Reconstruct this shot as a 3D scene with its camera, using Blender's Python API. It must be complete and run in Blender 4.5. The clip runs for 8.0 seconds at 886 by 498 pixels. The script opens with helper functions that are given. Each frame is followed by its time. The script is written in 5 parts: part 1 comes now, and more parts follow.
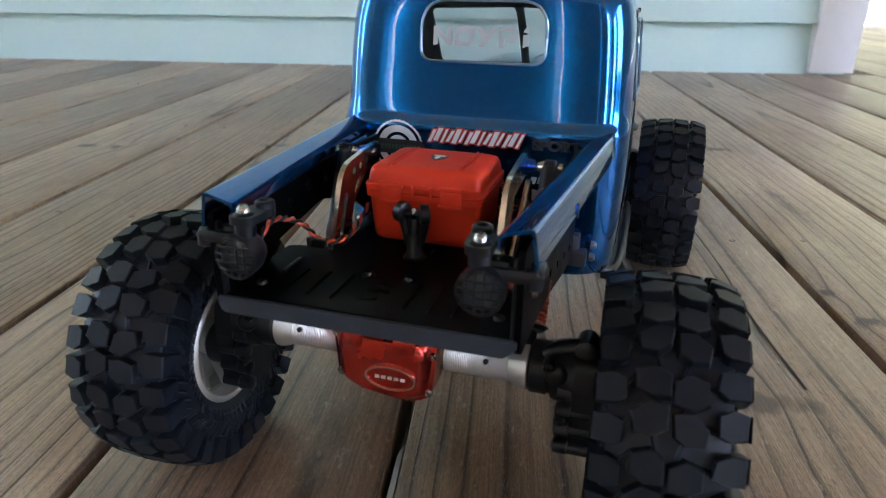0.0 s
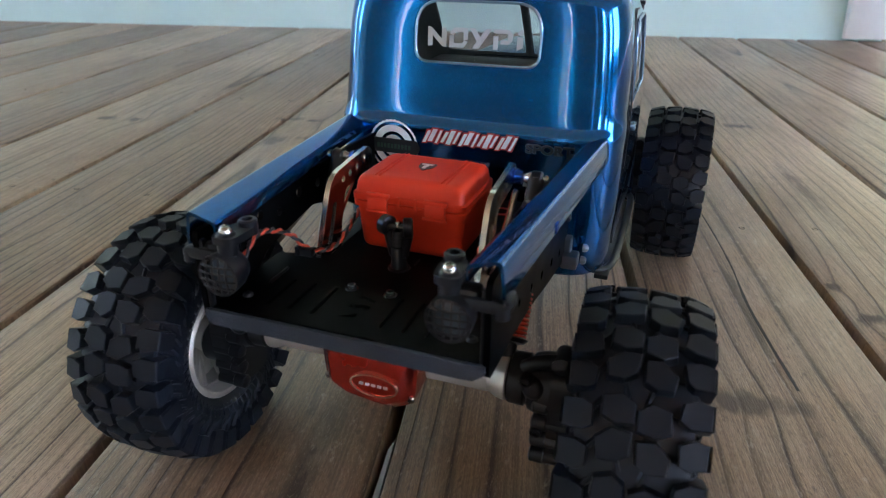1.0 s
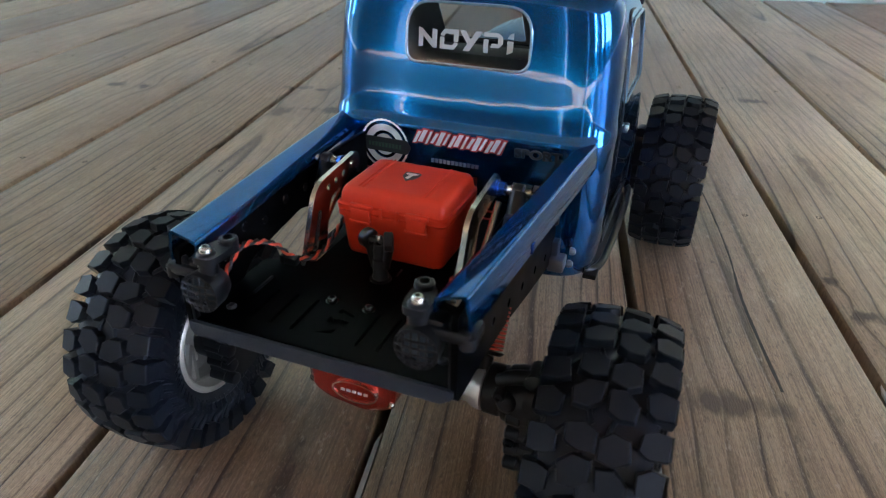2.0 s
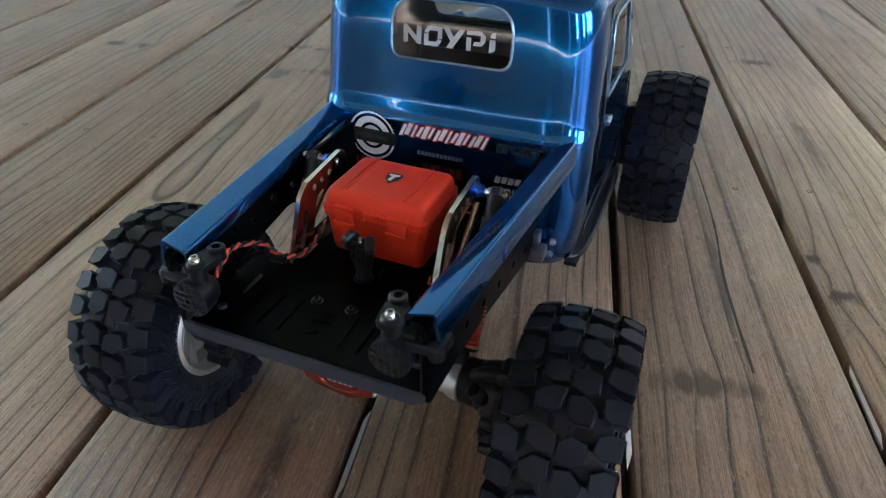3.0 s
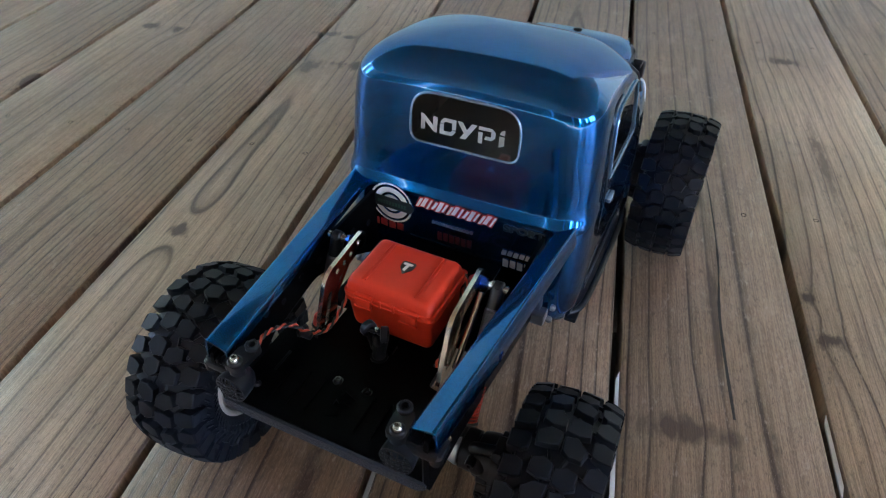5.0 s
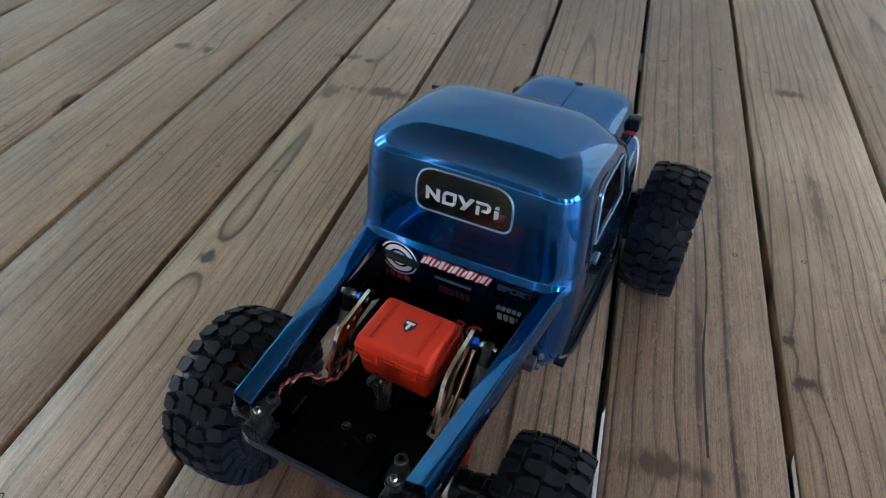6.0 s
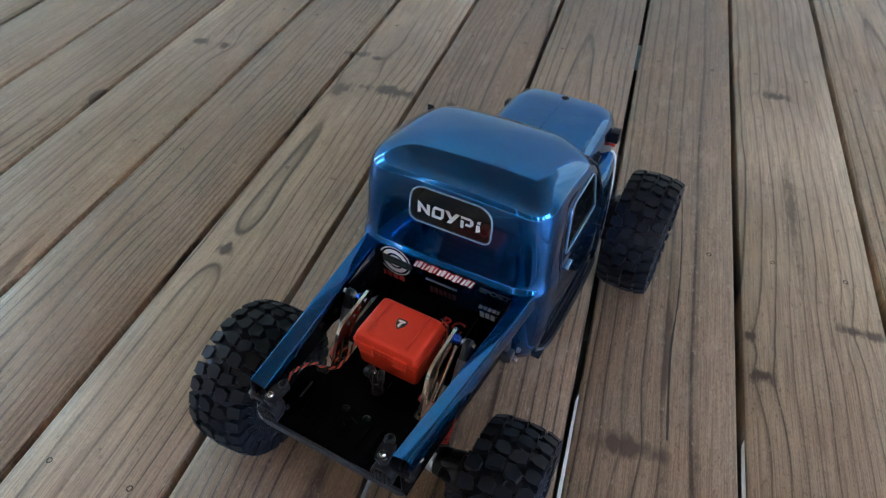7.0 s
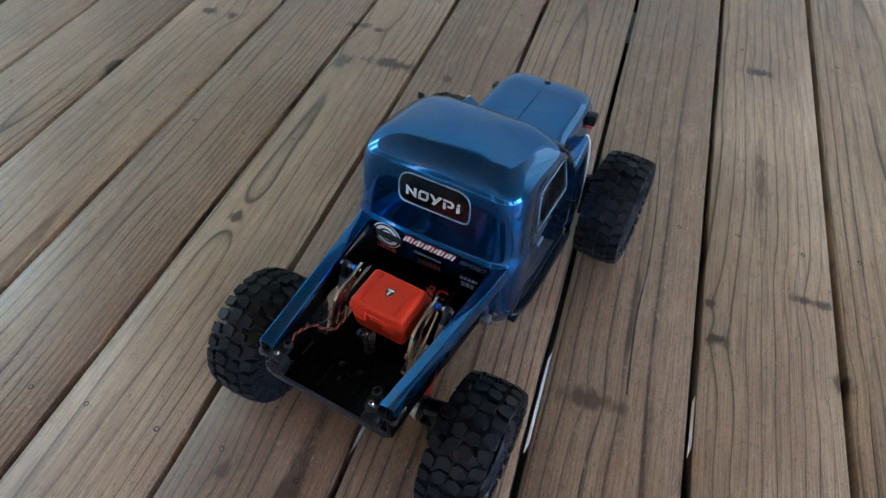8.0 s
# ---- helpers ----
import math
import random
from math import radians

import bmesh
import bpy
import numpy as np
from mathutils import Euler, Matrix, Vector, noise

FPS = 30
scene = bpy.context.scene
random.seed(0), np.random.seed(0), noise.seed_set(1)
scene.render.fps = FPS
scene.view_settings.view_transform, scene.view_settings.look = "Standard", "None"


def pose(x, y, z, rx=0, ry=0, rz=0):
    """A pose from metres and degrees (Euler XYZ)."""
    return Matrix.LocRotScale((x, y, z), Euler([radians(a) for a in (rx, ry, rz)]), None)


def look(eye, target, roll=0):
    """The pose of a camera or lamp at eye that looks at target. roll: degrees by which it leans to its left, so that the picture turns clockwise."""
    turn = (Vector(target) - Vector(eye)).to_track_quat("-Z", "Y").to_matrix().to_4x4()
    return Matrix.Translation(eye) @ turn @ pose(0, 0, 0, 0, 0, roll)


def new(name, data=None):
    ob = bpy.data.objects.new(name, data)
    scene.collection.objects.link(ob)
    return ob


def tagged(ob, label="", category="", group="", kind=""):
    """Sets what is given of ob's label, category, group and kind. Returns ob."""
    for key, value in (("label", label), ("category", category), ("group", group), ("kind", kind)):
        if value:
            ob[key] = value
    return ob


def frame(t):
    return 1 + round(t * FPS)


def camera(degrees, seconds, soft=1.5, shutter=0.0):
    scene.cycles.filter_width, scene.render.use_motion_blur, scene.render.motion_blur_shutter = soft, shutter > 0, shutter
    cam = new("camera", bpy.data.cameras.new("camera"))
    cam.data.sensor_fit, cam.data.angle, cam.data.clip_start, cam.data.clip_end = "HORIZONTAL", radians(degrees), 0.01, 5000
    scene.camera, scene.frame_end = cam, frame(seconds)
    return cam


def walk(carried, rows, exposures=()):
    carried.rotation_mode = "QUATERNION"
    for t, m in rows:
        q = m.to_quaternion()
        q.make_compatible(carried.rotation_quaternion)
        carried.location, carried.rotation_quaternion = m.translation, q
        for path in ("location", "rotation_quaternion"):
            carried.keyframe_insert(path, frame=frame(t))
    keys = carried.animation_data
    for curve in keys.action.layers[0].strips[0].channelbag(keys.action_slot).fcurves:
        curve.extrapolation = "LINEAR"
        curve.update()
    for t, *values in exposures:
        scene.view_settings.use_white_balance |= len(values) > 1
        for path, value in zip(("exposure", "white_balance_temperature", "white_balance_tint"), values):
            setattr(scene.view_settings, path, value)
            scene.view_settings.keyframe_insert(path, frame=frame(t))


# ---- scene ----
cam = camera(67.9, 8.0, soft=1.1)
PATH = [
    (0, (0.088, -0.186, 0.222), (-0.461, 1.582, -0.534), 0.5),
    (0.5, (0.097, -0.18, 0.235), (-0.484, 1.549, -0.586), 0.4),
    (1, (0.103, -0.176, 0.244), (-0.503, 1.522, -0.624), 0.3),
    (2.5, (0.121, -0.159, 0.283), (-0.513, 1.412, -0.781), 0.4),
    (3, (0.126, -0.157, 0.298), (-0.493, 1.368, -0.839), 0.4),
    (3.5, (0.127, -0.149, 0.315), (-0.488, 1.333, -0.878), 0.4),
    (4, (0.126, -0.142, 0.337), (-0.488, 1.299, -0.908), 0.5),
    (4.5, (0.126, -0.139, 0.357), (-0.499, 1.269, -0.919), 0.4),
    (6, (0.14, -0.137, 0.447), (-0.546, 1.189, -0.883), 0.2),
    (6.5, (0.152, -0.145, 0.479), (-0.544, 1.156, -0.87), 0.1),
    (7, (0.168, -0.155, 0.506), (-0.525, 1.106, -0.883), 0.1),
    (7.5, (0.186, -0.163, 0.534), (-0.497, 1.048, -0.904), 0.1),
    (8, (0.2, -0.174, 0.567), (-0.462, 0.984, -0.922), 0.1),
]
walk(cam, [(t, look(eye, target, roll)) for t, eye, target, roll in PATH], [(0, 5.19, 6150, 12), (3.5, 5.14, 5900, 12), (8, 5.13, 5740, 12)])
SKY, SUN = 0.12, 4.0
cam.data.dof.use_dof = True
cam.data.dof.focus_distance, cam.data.dof.aperture_fstop = 0.40, 16.0

# ---- world and sun: a covered porch in open shade, bright yard around it ----
world = bpy.data.worlds.new("daylight")
scene.world = world
world.use_nodes = True
wt = world.node_tree
sky = wt.nodes.new("ShaderNodeTexSky")
sky.sky_type, sky.sun_disc = "NISHITA", False
sky.sun_elevation, sky.sun_rotation = radians(60), radians(142)
sky.air_density, sky.dust_density, sky.ozone_density = 0.8, 3.0, 1.2
wt.links.new(sky.outputs[0], wt.nodes["Background"].inputs[0])
wt.nodes["Background"].inputs[1].default_value = SKY
sun_data = bpy.data.lights.new("sun", "SUN")
sun_data.energy, sun_data.angle, sun_data.color = SUN, radians(0.5), (1.0, 0.95, 0.87)
sun = new("sun", sun_data)
sun.matrix_world = look((1.63, -2.09, 4.6), (0, 0, 0))


# ---- node helpers ----
class Nodes:
    def __init__(self, name):
        self.mat = bpy.data.materials.new(name)
        self.mat.use_nodes = True
        self.tree = self.mat.node_tree
        self.bsdf = self.tree.nodes["Principled BSDF"]

    def put(self, socket, value):
        if isinstance(value, bpy.types.NodeSocket):
            self.tree.links.new(value, socket)
        elif isinstance(value, (tuple, list)) and len(value) == 3 and socket.type == "RGBA":
            socket.default_value = (*value, 1)
        else:
            socket.default_value = value

    def node(self, kind, out=0, props=(), **ins):
        n = self.tree.nodes.new("ShaderNode" + kind)
        for k, v in props:
            if k == "op":
                n.operation = v
            elif k == "dims":
                n.noise_dimensions = v
            elif k == "feature":
                n.feature = v
            elif k == "mode":
                n.blend_type = v
        for k, v in ins.items():
            self.put(n.inputs[int(k[1:])] if k[0] == "i" and k[1:].isdigit() else n.inputs[k.replace("_", " ")], v)
        return n.outputs[out]

    def m(self, op, a, b=0.0, c=0.0):
        return self.node("Math", props=[("op", op)], i0=a, i1=b, i2=c)

    def coords(self, scale=(1, 1, 1), offset=None, source="Object"):
        n = self.tree.nodes.new("ShaderNodeTexCoord")
        mp = self.tree.nodes.new("ShaderNodeMapping")
        self.tree.links.new(n.outputs[source], mp.inputs[0])
        mp.inputs["Scale"].default_value = scale
        if offset is not None:
            self.tree.links.new(offset, mp.inputs["Location"])
        return mp.outputs[0]

    def noise(self, vec, scale, detail=3.0, rough=0.55):
        return self.node("TexNoise", Vector=vec, Scale=scale, Detail=detail, Roughness=rough)

    def ramp(self, fac, stops):
        n = self.tree.nodes.new("ShaderNodeValToRGB")
        while len(n.color_ramp.elements) < len(stops):
            n.color_ramp.elements.new(0.5)
        for e, (p, c) in zip(n.color_ramp.elements, stops):
            e.position = p
            e.color = (*c, 1) if isinstance(c, tuple) else (c, c, c, 1)
        self.tree.links.new(fac, n.inputs[0])
        return n.outputs[0]

    def mix(self, fac, a, b, mode="MIX"):
        n = self.tree.nodes.new("ShaderNodeMix")
        n.data_type, n.blend_type = "RGBA", mode
        self.put(n.inputs[0], fac)
        self.put(n.inputs[6], a)
        self.put(n.inputs[7], b)
        return n.outputs[2]

    def bump(self, height, strength=0.3, distance=0.001):
        self.put(self.bsdf.inputs["Normal"], self.node("Bump", Height=height, Strength=strength, Distance=distance))

    def set(self, **ins):
        for k, v in ins.items():
            self.put(self.bsdf.inputs[k.replace("_", " ")], v)
        return self.mat


def plain(name, color, rough=0.5, metal=0.0, grain=0.15, scale=300.0, bump=0.0, distance=0.0004, coat=0.0, spec=0.5):
    """A surface of one colour with fine mottling, uneven gloss and relief."""
    n = Nodes(name)
    co = n.coords()
    fine = n.noise(co, scale, 4)
    broad = n.noise(co, scale * 0.08, 3)
    v = n.m("ADD", n.m("MULTIPLY", fine, grain), n.m("MULTIPLY", broad, grain))
    lo, hi = tuple(c * (1 - grain) for c in color), tuple(min(1, c * (1 + grain)) for c in color)
    col = n.mix(n.m("MULTIPLY_ADD", v, 1 / max(grain, 1e-3) * 0.5, 0.0), lo, hi)
    if bump:
        n.bump(fine, bump, distance)
    r = n.m("MULTIPLY_ADD", broad, 0.25, rough - 0.12)
    return n.set(Base_Color=col, Roughness=r, Metallic=metal, Coat_Weight=coat, Coat_Roughness=0.06, Specular_IOR_Level=spec)


# ---- materials ----
def paint_material():
    """Candy blue over fine metal flake, under a clear glossy shell."""
    n = Nodes("metallic_blue_paint")
    co = n.coords()
    vor = n.node("TexVoronoi", out=1, Vector=co, Scale=2600.0)
    flake = n.node("SeparateColor", Color=vor)
    broad = n.noise(co, 9, 3)
    dust = n.ramp(n.noise(co, 900, 2), [(0.66, 0.0), (0.76, 1.0)])
    col = n.mix(flake, (0.0012, 0.060, 0.204), (0.0036, 0.118, 0.370))
    rough = n.m("MULTIPLY_ADD", broad, 0.04, 0.112)
    smear = n.noise(n.coords((60, 60, 14)), 1.0, 3)
    wave = n.node("Bump", Height=n.noise(co, 34, 2), Strength=0.02, Distance=0.004)
    gloss = n.m("ADD", n.m("MULTIPLY_ADD", smear, 0.012, 0.0), n.m("MULTIPLY", dust, 0.06))
    return n.set(Base_Color=col, Metallic=0.90, Roughness=rough, Coat_Weight=1.0, Coat_Roughness=gloss, Specular_Tint=(0.05, 0.50, 0.78), Coat_IOR=1.40, Coat_Normal=wave)


def rubber_material():
    n = Nodes("tyre_rubber")
    co = n.coords()
    dust = n.ramp(n.noise(co, 55, 5, 0.65), [(0.42, 0.0), (0.72, 1.0)])
    fine = n.noise(co, 1500, 3)
    xyz = n.tree.nodes.new("ShaderNodeSeparateXYZ")
    n.tree.links.new(co, xyz.inputs[0])
    rad = n.m("SQRT", n.m("ADD", n.m("POWER", xyz.outputs[1], 2.0), n.m("POWER", xyz.outputs[2], 2.0)))
    worn = n.ramp(n.m("MULTIPLY", rad, 16.0), [(0.912, 0.0), (0.920, 1.0)])
    skin = n.mix(n.m("MULTIPLY", dust, 0.35), (0.0075, 0.0110, 0.0185), (0.0120, 0.0165, 0.0250))
    top = n.mix(n.m("MULTIPLY", dust, 0.6), (0.0064, 0.0082, 0.0118), (0.0110, 0.0135, 0.0180))
    n.bump(fine, 0.25, 0.0002)
    return n.set(Base_Color=n.mix(worn, skin, top), Roughness=n.m("MULTIPLY_ADD", worn, 0.12, 0.36), Specular_IOR_Level=n.m("MULTIPLY_ADD", worn, -0.10, 0.28))


def deck_material():
    """Stained softwood: growth rings of a plain-sawn log, pores, knots and grey weathering, board by board."""
    n = Nodes("deck_wood")
    info = n.tree.nodes.new("ShaderNodeObjectInfo")
    rnd = info.outputs["Random"]
    tc = n.tree.nodes.new("ShaderNodeTexCoord").outputs["Object"]
    xyz = n.tree.nodes.new("ShaderNodeSeparateXYZ")
    n.tree.links.new(tc, xyz.inputs[0])
    x, y = xyz.outputs[0], xyz.outputs[1]
    shift = n.m("MULTIPLY", rnd, 37.0)
    slow = n.node("CombineXYZ", X=n.m("MULTIPLY", x, 2.0), Y=n.m("ADD", n.m("MULTIPLY", y, 1.1), shift), Z=shift)
    w1 = n.m("SUBTRACT", n.noise(slow, 1.0, 1.5), 0.5)
    slow2 = n.node("CombineXYZ", X=n.m("MULTIPLY", x, 9.0), Y=n.m("ADD", n.m("MULTIPLY", y, 4.0), shift), Z=n.m("ADD", shift, 5.0))
    w2 = n.m("SUBTRACT", n.noise(slow2, 1.0, 2), 0.5)
    # knots: sparse cells, stretched along the board
    kv = n.node("CombineXYZ", X=n.m("MULTIPLY", x, 5.0), Y=n.m("MULTIPLY_ADD", y, 1.9, shift), Z=shift)
    vor = n.tree.nodes.new("ShaderNodeTexVoronoi")
    n.tree.links.new(kv, vor.inputs["Vector"])
    vor.inputs["Scale"].default_value = 1.0
    pick = n.node("SeparateColor", Color=vor.outputs["Color"])
    dist = n.m("ADD", vor.outputs["Distance"], n.m("MULTIPLY", n.m("LESS_THAN", pick, 0.88), 5.0))
    near = n.m("POWER", n.m("MAXIMUM", n.m("SUBTRACT", 1.0, n.m("MULTIPLY", dist, 2.6)), 0.0), 2.0)
    # stains and knots that stand out on this deck: place across and along the boards, half sizes, strength
    wx = n.tree.nodes.new("ShaderNodeNewGeometry").outputs["Position"]
    rot = n.tree.nodes.new("ShaderNodeVectorRotate")
    rot.rotation_type = "Z_AXIS"
    n.tree.links.new(wx, rot.inputs["Vector"])
    rot.inputs["Angle"].default_value = radians(-12)
    uv = n.tree.nodes.new("ShaderNodeSeparateXYZ")
    n.tree.links.new(rot.outputs[0], uv.inputs[0])
    rag = n.m("SUBTRACT", n.noise(n.node("CombineXYZ", X=n.m("MULTIPLY", x, 90.0), Y=n.m("MULTIPLY", y, 30.0), Z=shift), 1.0, 5, 0.65), 0.5)
    dark, swell = None, None
    for u, v, a, b, s in MARKS:
        d = n.m("ADD", n.m("POWER", n.m("ABSOLUTE", n.m("DIVIDE", n.m("SUBTRACT", uv.outputs[0], u), a)), 2.0),
                n.m("POWER", n.m("ABSOLUTE", n.m("DIVIDE", n.m("SUBTRACT", uv.outputs[1], v), b)), 2.0))
        k = n.m("MULTIPLY", n.ramp(n.m("ADD", n.m("SQRT", d), n.m("MULTIPLY", rag, 3.0)), [(0.30, 1.0), (1.15, 0.0)]), 2.2 * s)
        dark = k if dark is None else n.m("MAXIMUM", dark, k)
        if b < 0.05:
            wide = n.m("MULTIPLY", n.m("POWER", n.m("MAXIMUM", n.m("SUBTRACT", 1.0, n.m("MULTIPLY", n.m("SQRT", n.m("ADD", n.m("POWER", n.m("ABSOLUTE", n.m("DIVIDE", n.m("SUBTRACT", uv.outputs[0], u), 0.055)), 2.0),
                                                                                                     n.m("POWER", n.m("ABSOLUTE", n.m("DIVIDE", n.m("SUBTRACT", uv.outputs[1], v), 0.085)), 2.0))), 1.0)), 0.0), 2.0), 0.006)
            swell = wide if swell is None else n.m("MAXIMUM", swell, wide)
    # rings
    cx = n.m("MULTIPLY", n.m("SUBTRACT", rnd, 0.5), 0.16)
    px = n.m("ADD", n.m("ADD", n.m("SUBTRACT", x, cx), n.m("MULTIPLY", w1, 0.035)), n.m("MULTIPLY", w2, 0.010))
    depth = n.m("ADD", n.m("MULTIPLY_ADD", rnd, 0.06, 0.03), n.m("MULTIPLY", w1, 0.025))
    r = n.m("SQRT", n.m("ADD", n.m("POWER", n.m("ABSOLUTE", px), 2.0), n.m("POWER", n.m("ABSOLUTE", depth), 2.0)))
    r = n.m("ADD", n.m("ADD", r, n.m("MULTIPLY", near, 0.012)), swell)
    count = n.m("ADD", n.m("MULTIPLY", r, n.m("MULTIPLY_ADD", n.m("FRACT", n.m("MULTIPLY", rnd, 7.3)), 110.0, 85.0)), n.m("MULTIPLY", w2, 0.35))
    ring = n.m("FRACT", count)
    white = n.tree.nodes.new("ShaderNodeTexWhiteNoise")
    white.noise_dimensions = "1D"
    n.tree.links.new(n.m("ADD", n.m("FLOOR", count), shift), white.inputs["W"])
    each = n.m("MULTIPLY_ADD", white.outputs["Value"], 0.55, 0.45)
    late = n.ramp(ring, [(0.0, 0.9), (0.05, 0.10), (0.50, 0.0), (0.78, 0.08), (0.90, 0.42), (0.96, 1.0)])
    patch = n.ramp(n.noise(slow2, 0.9, 3), [(0.34, 0.40), (0.60, 1.0)])
    late = n.m("MULTIPLY", n.m("MULTIPLY", late, patch), each)
    fib = n.noise(n.node("CombineXYZ", X=n.m("MULTIPLY", x, 900.0), Y=n.m("MULTIPLY", y, 14.0), Z=shift), 1.0, 4, 0.6)
    fib2 = n.noise(n.node("CombineXYZ", X=n.m("MULTIPLY", x, 190.0), Y=n.m("MULTIPLY", y, 5.0), Z=shift), 1.0, 3, 0.6)
    blot = n.noise(n.node("CombineXYZ", X=n.m("MULTIPLY", x, 13.0), Y=n.m("MULTIPLY_ADD", y, 5.0, shift), Z=shift), 1.0, 4, 0.6)
    tone = info.outputs["Color"]
    tone = n.mix(n.ramp(blot, [(0.42, 0.0), (0.70, 0.45)]), tone, (0.400, 0.278, 0.180))
    tone = n.mix(n.ramp(n.noise(slow2, 0.35, 2), [(0.44, 0.0), (0.60, 0.42)]), tone, (0.180, 0.100, 0.056))
    col = n.mix(n.m("MULTIPLY", n.m("MULTIPLY", late, 2.3), info.outputs["Alpha"]), tone, (0.045, 0.018, 0.009))
    col = n.mix(n.ramp(fib, [(0.40, 0.46), (0.56, 0.0)]), col, (0.08, 0.048, 0.032))
    col = n.mix(n.ramp(fib2, [(0.32, 0.36), (0.48, 0.0)]), col, (0.090, 0.056, 0.038))
    fuzz = n.noise(n.node("CombineXYZ", X=n.m("MULTIPLY", x, 1500.0), Y=n.m("MULTIPLY", y, 320.0), Z=shift), 1.0, 3, 0.7)
    col = n.mix(n.ramp(fuzz, [(0.36, 0.38), (0.52, 0.0)]), col, (0.075, 0.048, 0.033))
    col = n.mix(n.ramp(fuzz, [(0.56, 0.0), (0.72, 0.40)]), col, (0.50, 0.40, 0.31))
    col = n.mix(n.ramp(near, [(0.10, 0.0), (0.62, 0.22), (0.9, 0.5)]), col, (0.090, 0.045, 0.026))
    scuff = n.noise(n.node("CombineXYZ", X=n.m("MULTIPLY", x, 34.0), Y=n.m("MULTIPLY_ADD", y, 11.0, shift), Z=n.m("ADD", shift, 9.0)), 1.0, 6, 0.7)
    col = n.mix(n.ramp(scuff, [(0.55, 0.0), (0.74, 0.34)]), col, (0.62, 0.47, 0.325))
    nick = n.noise(n.node("CombineXYZ", X=n.m("MULTIPLY", x, 260.0), Y=n.m("MULTIPLY", y, 90.0), Z=n.m("ADD", shift, 3.0)), 1.0, 4, 0.7)
    col = n.mix(n.ramp(nick, [(0.32, 0.60), (0.42, 0.0)]), col, (0.080, 0.055, 0.040))
    col = n.mix(n.ramp(nick, [(0.60, 0.0), (0.72, 0.55)]), col, (0.52, 0.42, 0.33))
    col = n.mix(dark, col, (0.066, 0.034, 0.021))
    h = n.m("SUBTRACT", n.m("ADD", n.m("MULTIPLY", fib, 0.5), n.m("MULTIPLY", fuzz, 0.5)), n.m("MULTIPLY", late, 0.9))
    n.bump(h, 0.55, 0.0008)
    rough = n.m("MULTIPLY_ADD", blot, 0.22, 0.27)
    return n.set(Base_Color=col, Roughness=rough, Specular_IOR_Level=0.72)


def ceiling_material():
    """Brown softwood boards of the added ceiling, dark so that their reflection stays dim."""
    n = Nodes("added_ceiling_boards")
    isl = n.tree.nodes.new("ShaderNodeNewGeometry").outputs["Random Per Island"]
    streak = n.noise(n.coords((2.0, 40.0, 1.0)), 1.0, 4)
    col = n.mix(isl, (0.085, 0.060, 0.044), (0.13, 0.094, 0.070))
    col = n.mix(n.ramp(streak, [(0.35, 0.5), (0.62, 0.0)]), col, (0.045, 0.030, 0.022))
    return n.set(Base_Color=col, Roughness=0.6)


def clear_material():
    """Thin clear polycarbonate, faintly smoked."""
    n = Nodes("clear_polycarbonate")
    co = n.coords()
    return n.set(Base_Color=(0.80, 0.82, 0.83), Transmission_Weight=1.0, IOR=1.3, Roughness=n.m("MULTIPLY", n.noise(co, 40, 3), 0.05))


MARKS = [(-0.596, 0.478, 0.010, 0.034, 0.95), (-0.278, 0.706, 0.022, 0.010, 0.6), (-0.244, 0.699, 0.012, 0.008, 0.6),
         (-0.190, 0.612, 0.050, 0.014, 0.55), (-0.262, 0.600, 0.020, 0.030, 0.40), (-0.096, 0.601, 0.012, 0.012, 0.65),
         (-0.101, -0.039, 0.011, 0.011, 0.75), (-0.248, 0.245, 0.010, 0.013, 0.6), (0.350, 0.762, 0.030, 0.014, 0.5),
         (0.355, 0.500, 0.007, 0.120, 0.35), (0.310, 0.240, 0.014, 0.010, 0.65), (0.303, 0.286, 0.008, 0.010, 0.6),
         (0.405, 0.320, 0.032, 0.008, 0.5), (0.433, 0.224, 0.012, 0.018, 0.5), (0.200, 0.130, 0.055, 0.012, 0.4),
         (-0.544, 0.670, 0.022, 0.012, 0.55), (-0.495, 0.669, 0.012, 0.012, 0.6), (0.225, 0.240, 0.004, 0.100, 0.35)]

PAINT = paint_material()
RUBBER = rubber_material()
WOOD = deck_material()
BLACK = plain("black_plastic", (0.0060, 0.0068, 0.0088), 0.34, grain=0.3, scale=700, bump=0.12, spec=0.34)
GLOSS = plain("glossy_black_steel", (0.006, 0.006, 0.007), 0.16, grain=0.2, spec=0.7)
TEXTURED = plain("textured_black_powder_coat", (0.015, 0.020, 0.030), 0.42, grain=0.45, scale=1500, bump=1.0, distance=0.0006, spec=0.45)
ANODISED = plain("black_anodised_plate", (0.0012, 0.0013, 0.0017), 0.34, metal=0.0, grain=0.3, scale=500, bump=0.05, spec=0.035)
SILVER = plain("machined_aluminium", (0.80, 0.81, 0.83), 0.42, metal=0.9, grain=0.12, scale=800, bump=0.08)
SHOCKGREY = plain("grey_hard_anodised_aluminium", (0.22, 0.23, 0.25), 0.34, metal=0.9, grain=0.15, scale=600)
NICKEL = plain("polished_nickel_plate", (0.66, 0.63, 0.58), 0.22, metal=1.0, grain=0.15, scale=300, bump=0.04)
RIM = plain("satin_grey_rim", (0.52, 0.50, 0.46), 0.38, metal=0.7, grain=0.2, scale=250)
STEEL = plain("button_head_steel", (0.42, 0.40, 0.37), 0.2, metal=1.0, grain=0.1)
ORANGE = plain("orange_red_moulded_plastic", (0.60, 0.036, 0.010), 0.46, grain=0.12, scale=400, bump=0.08, spec=0.28)
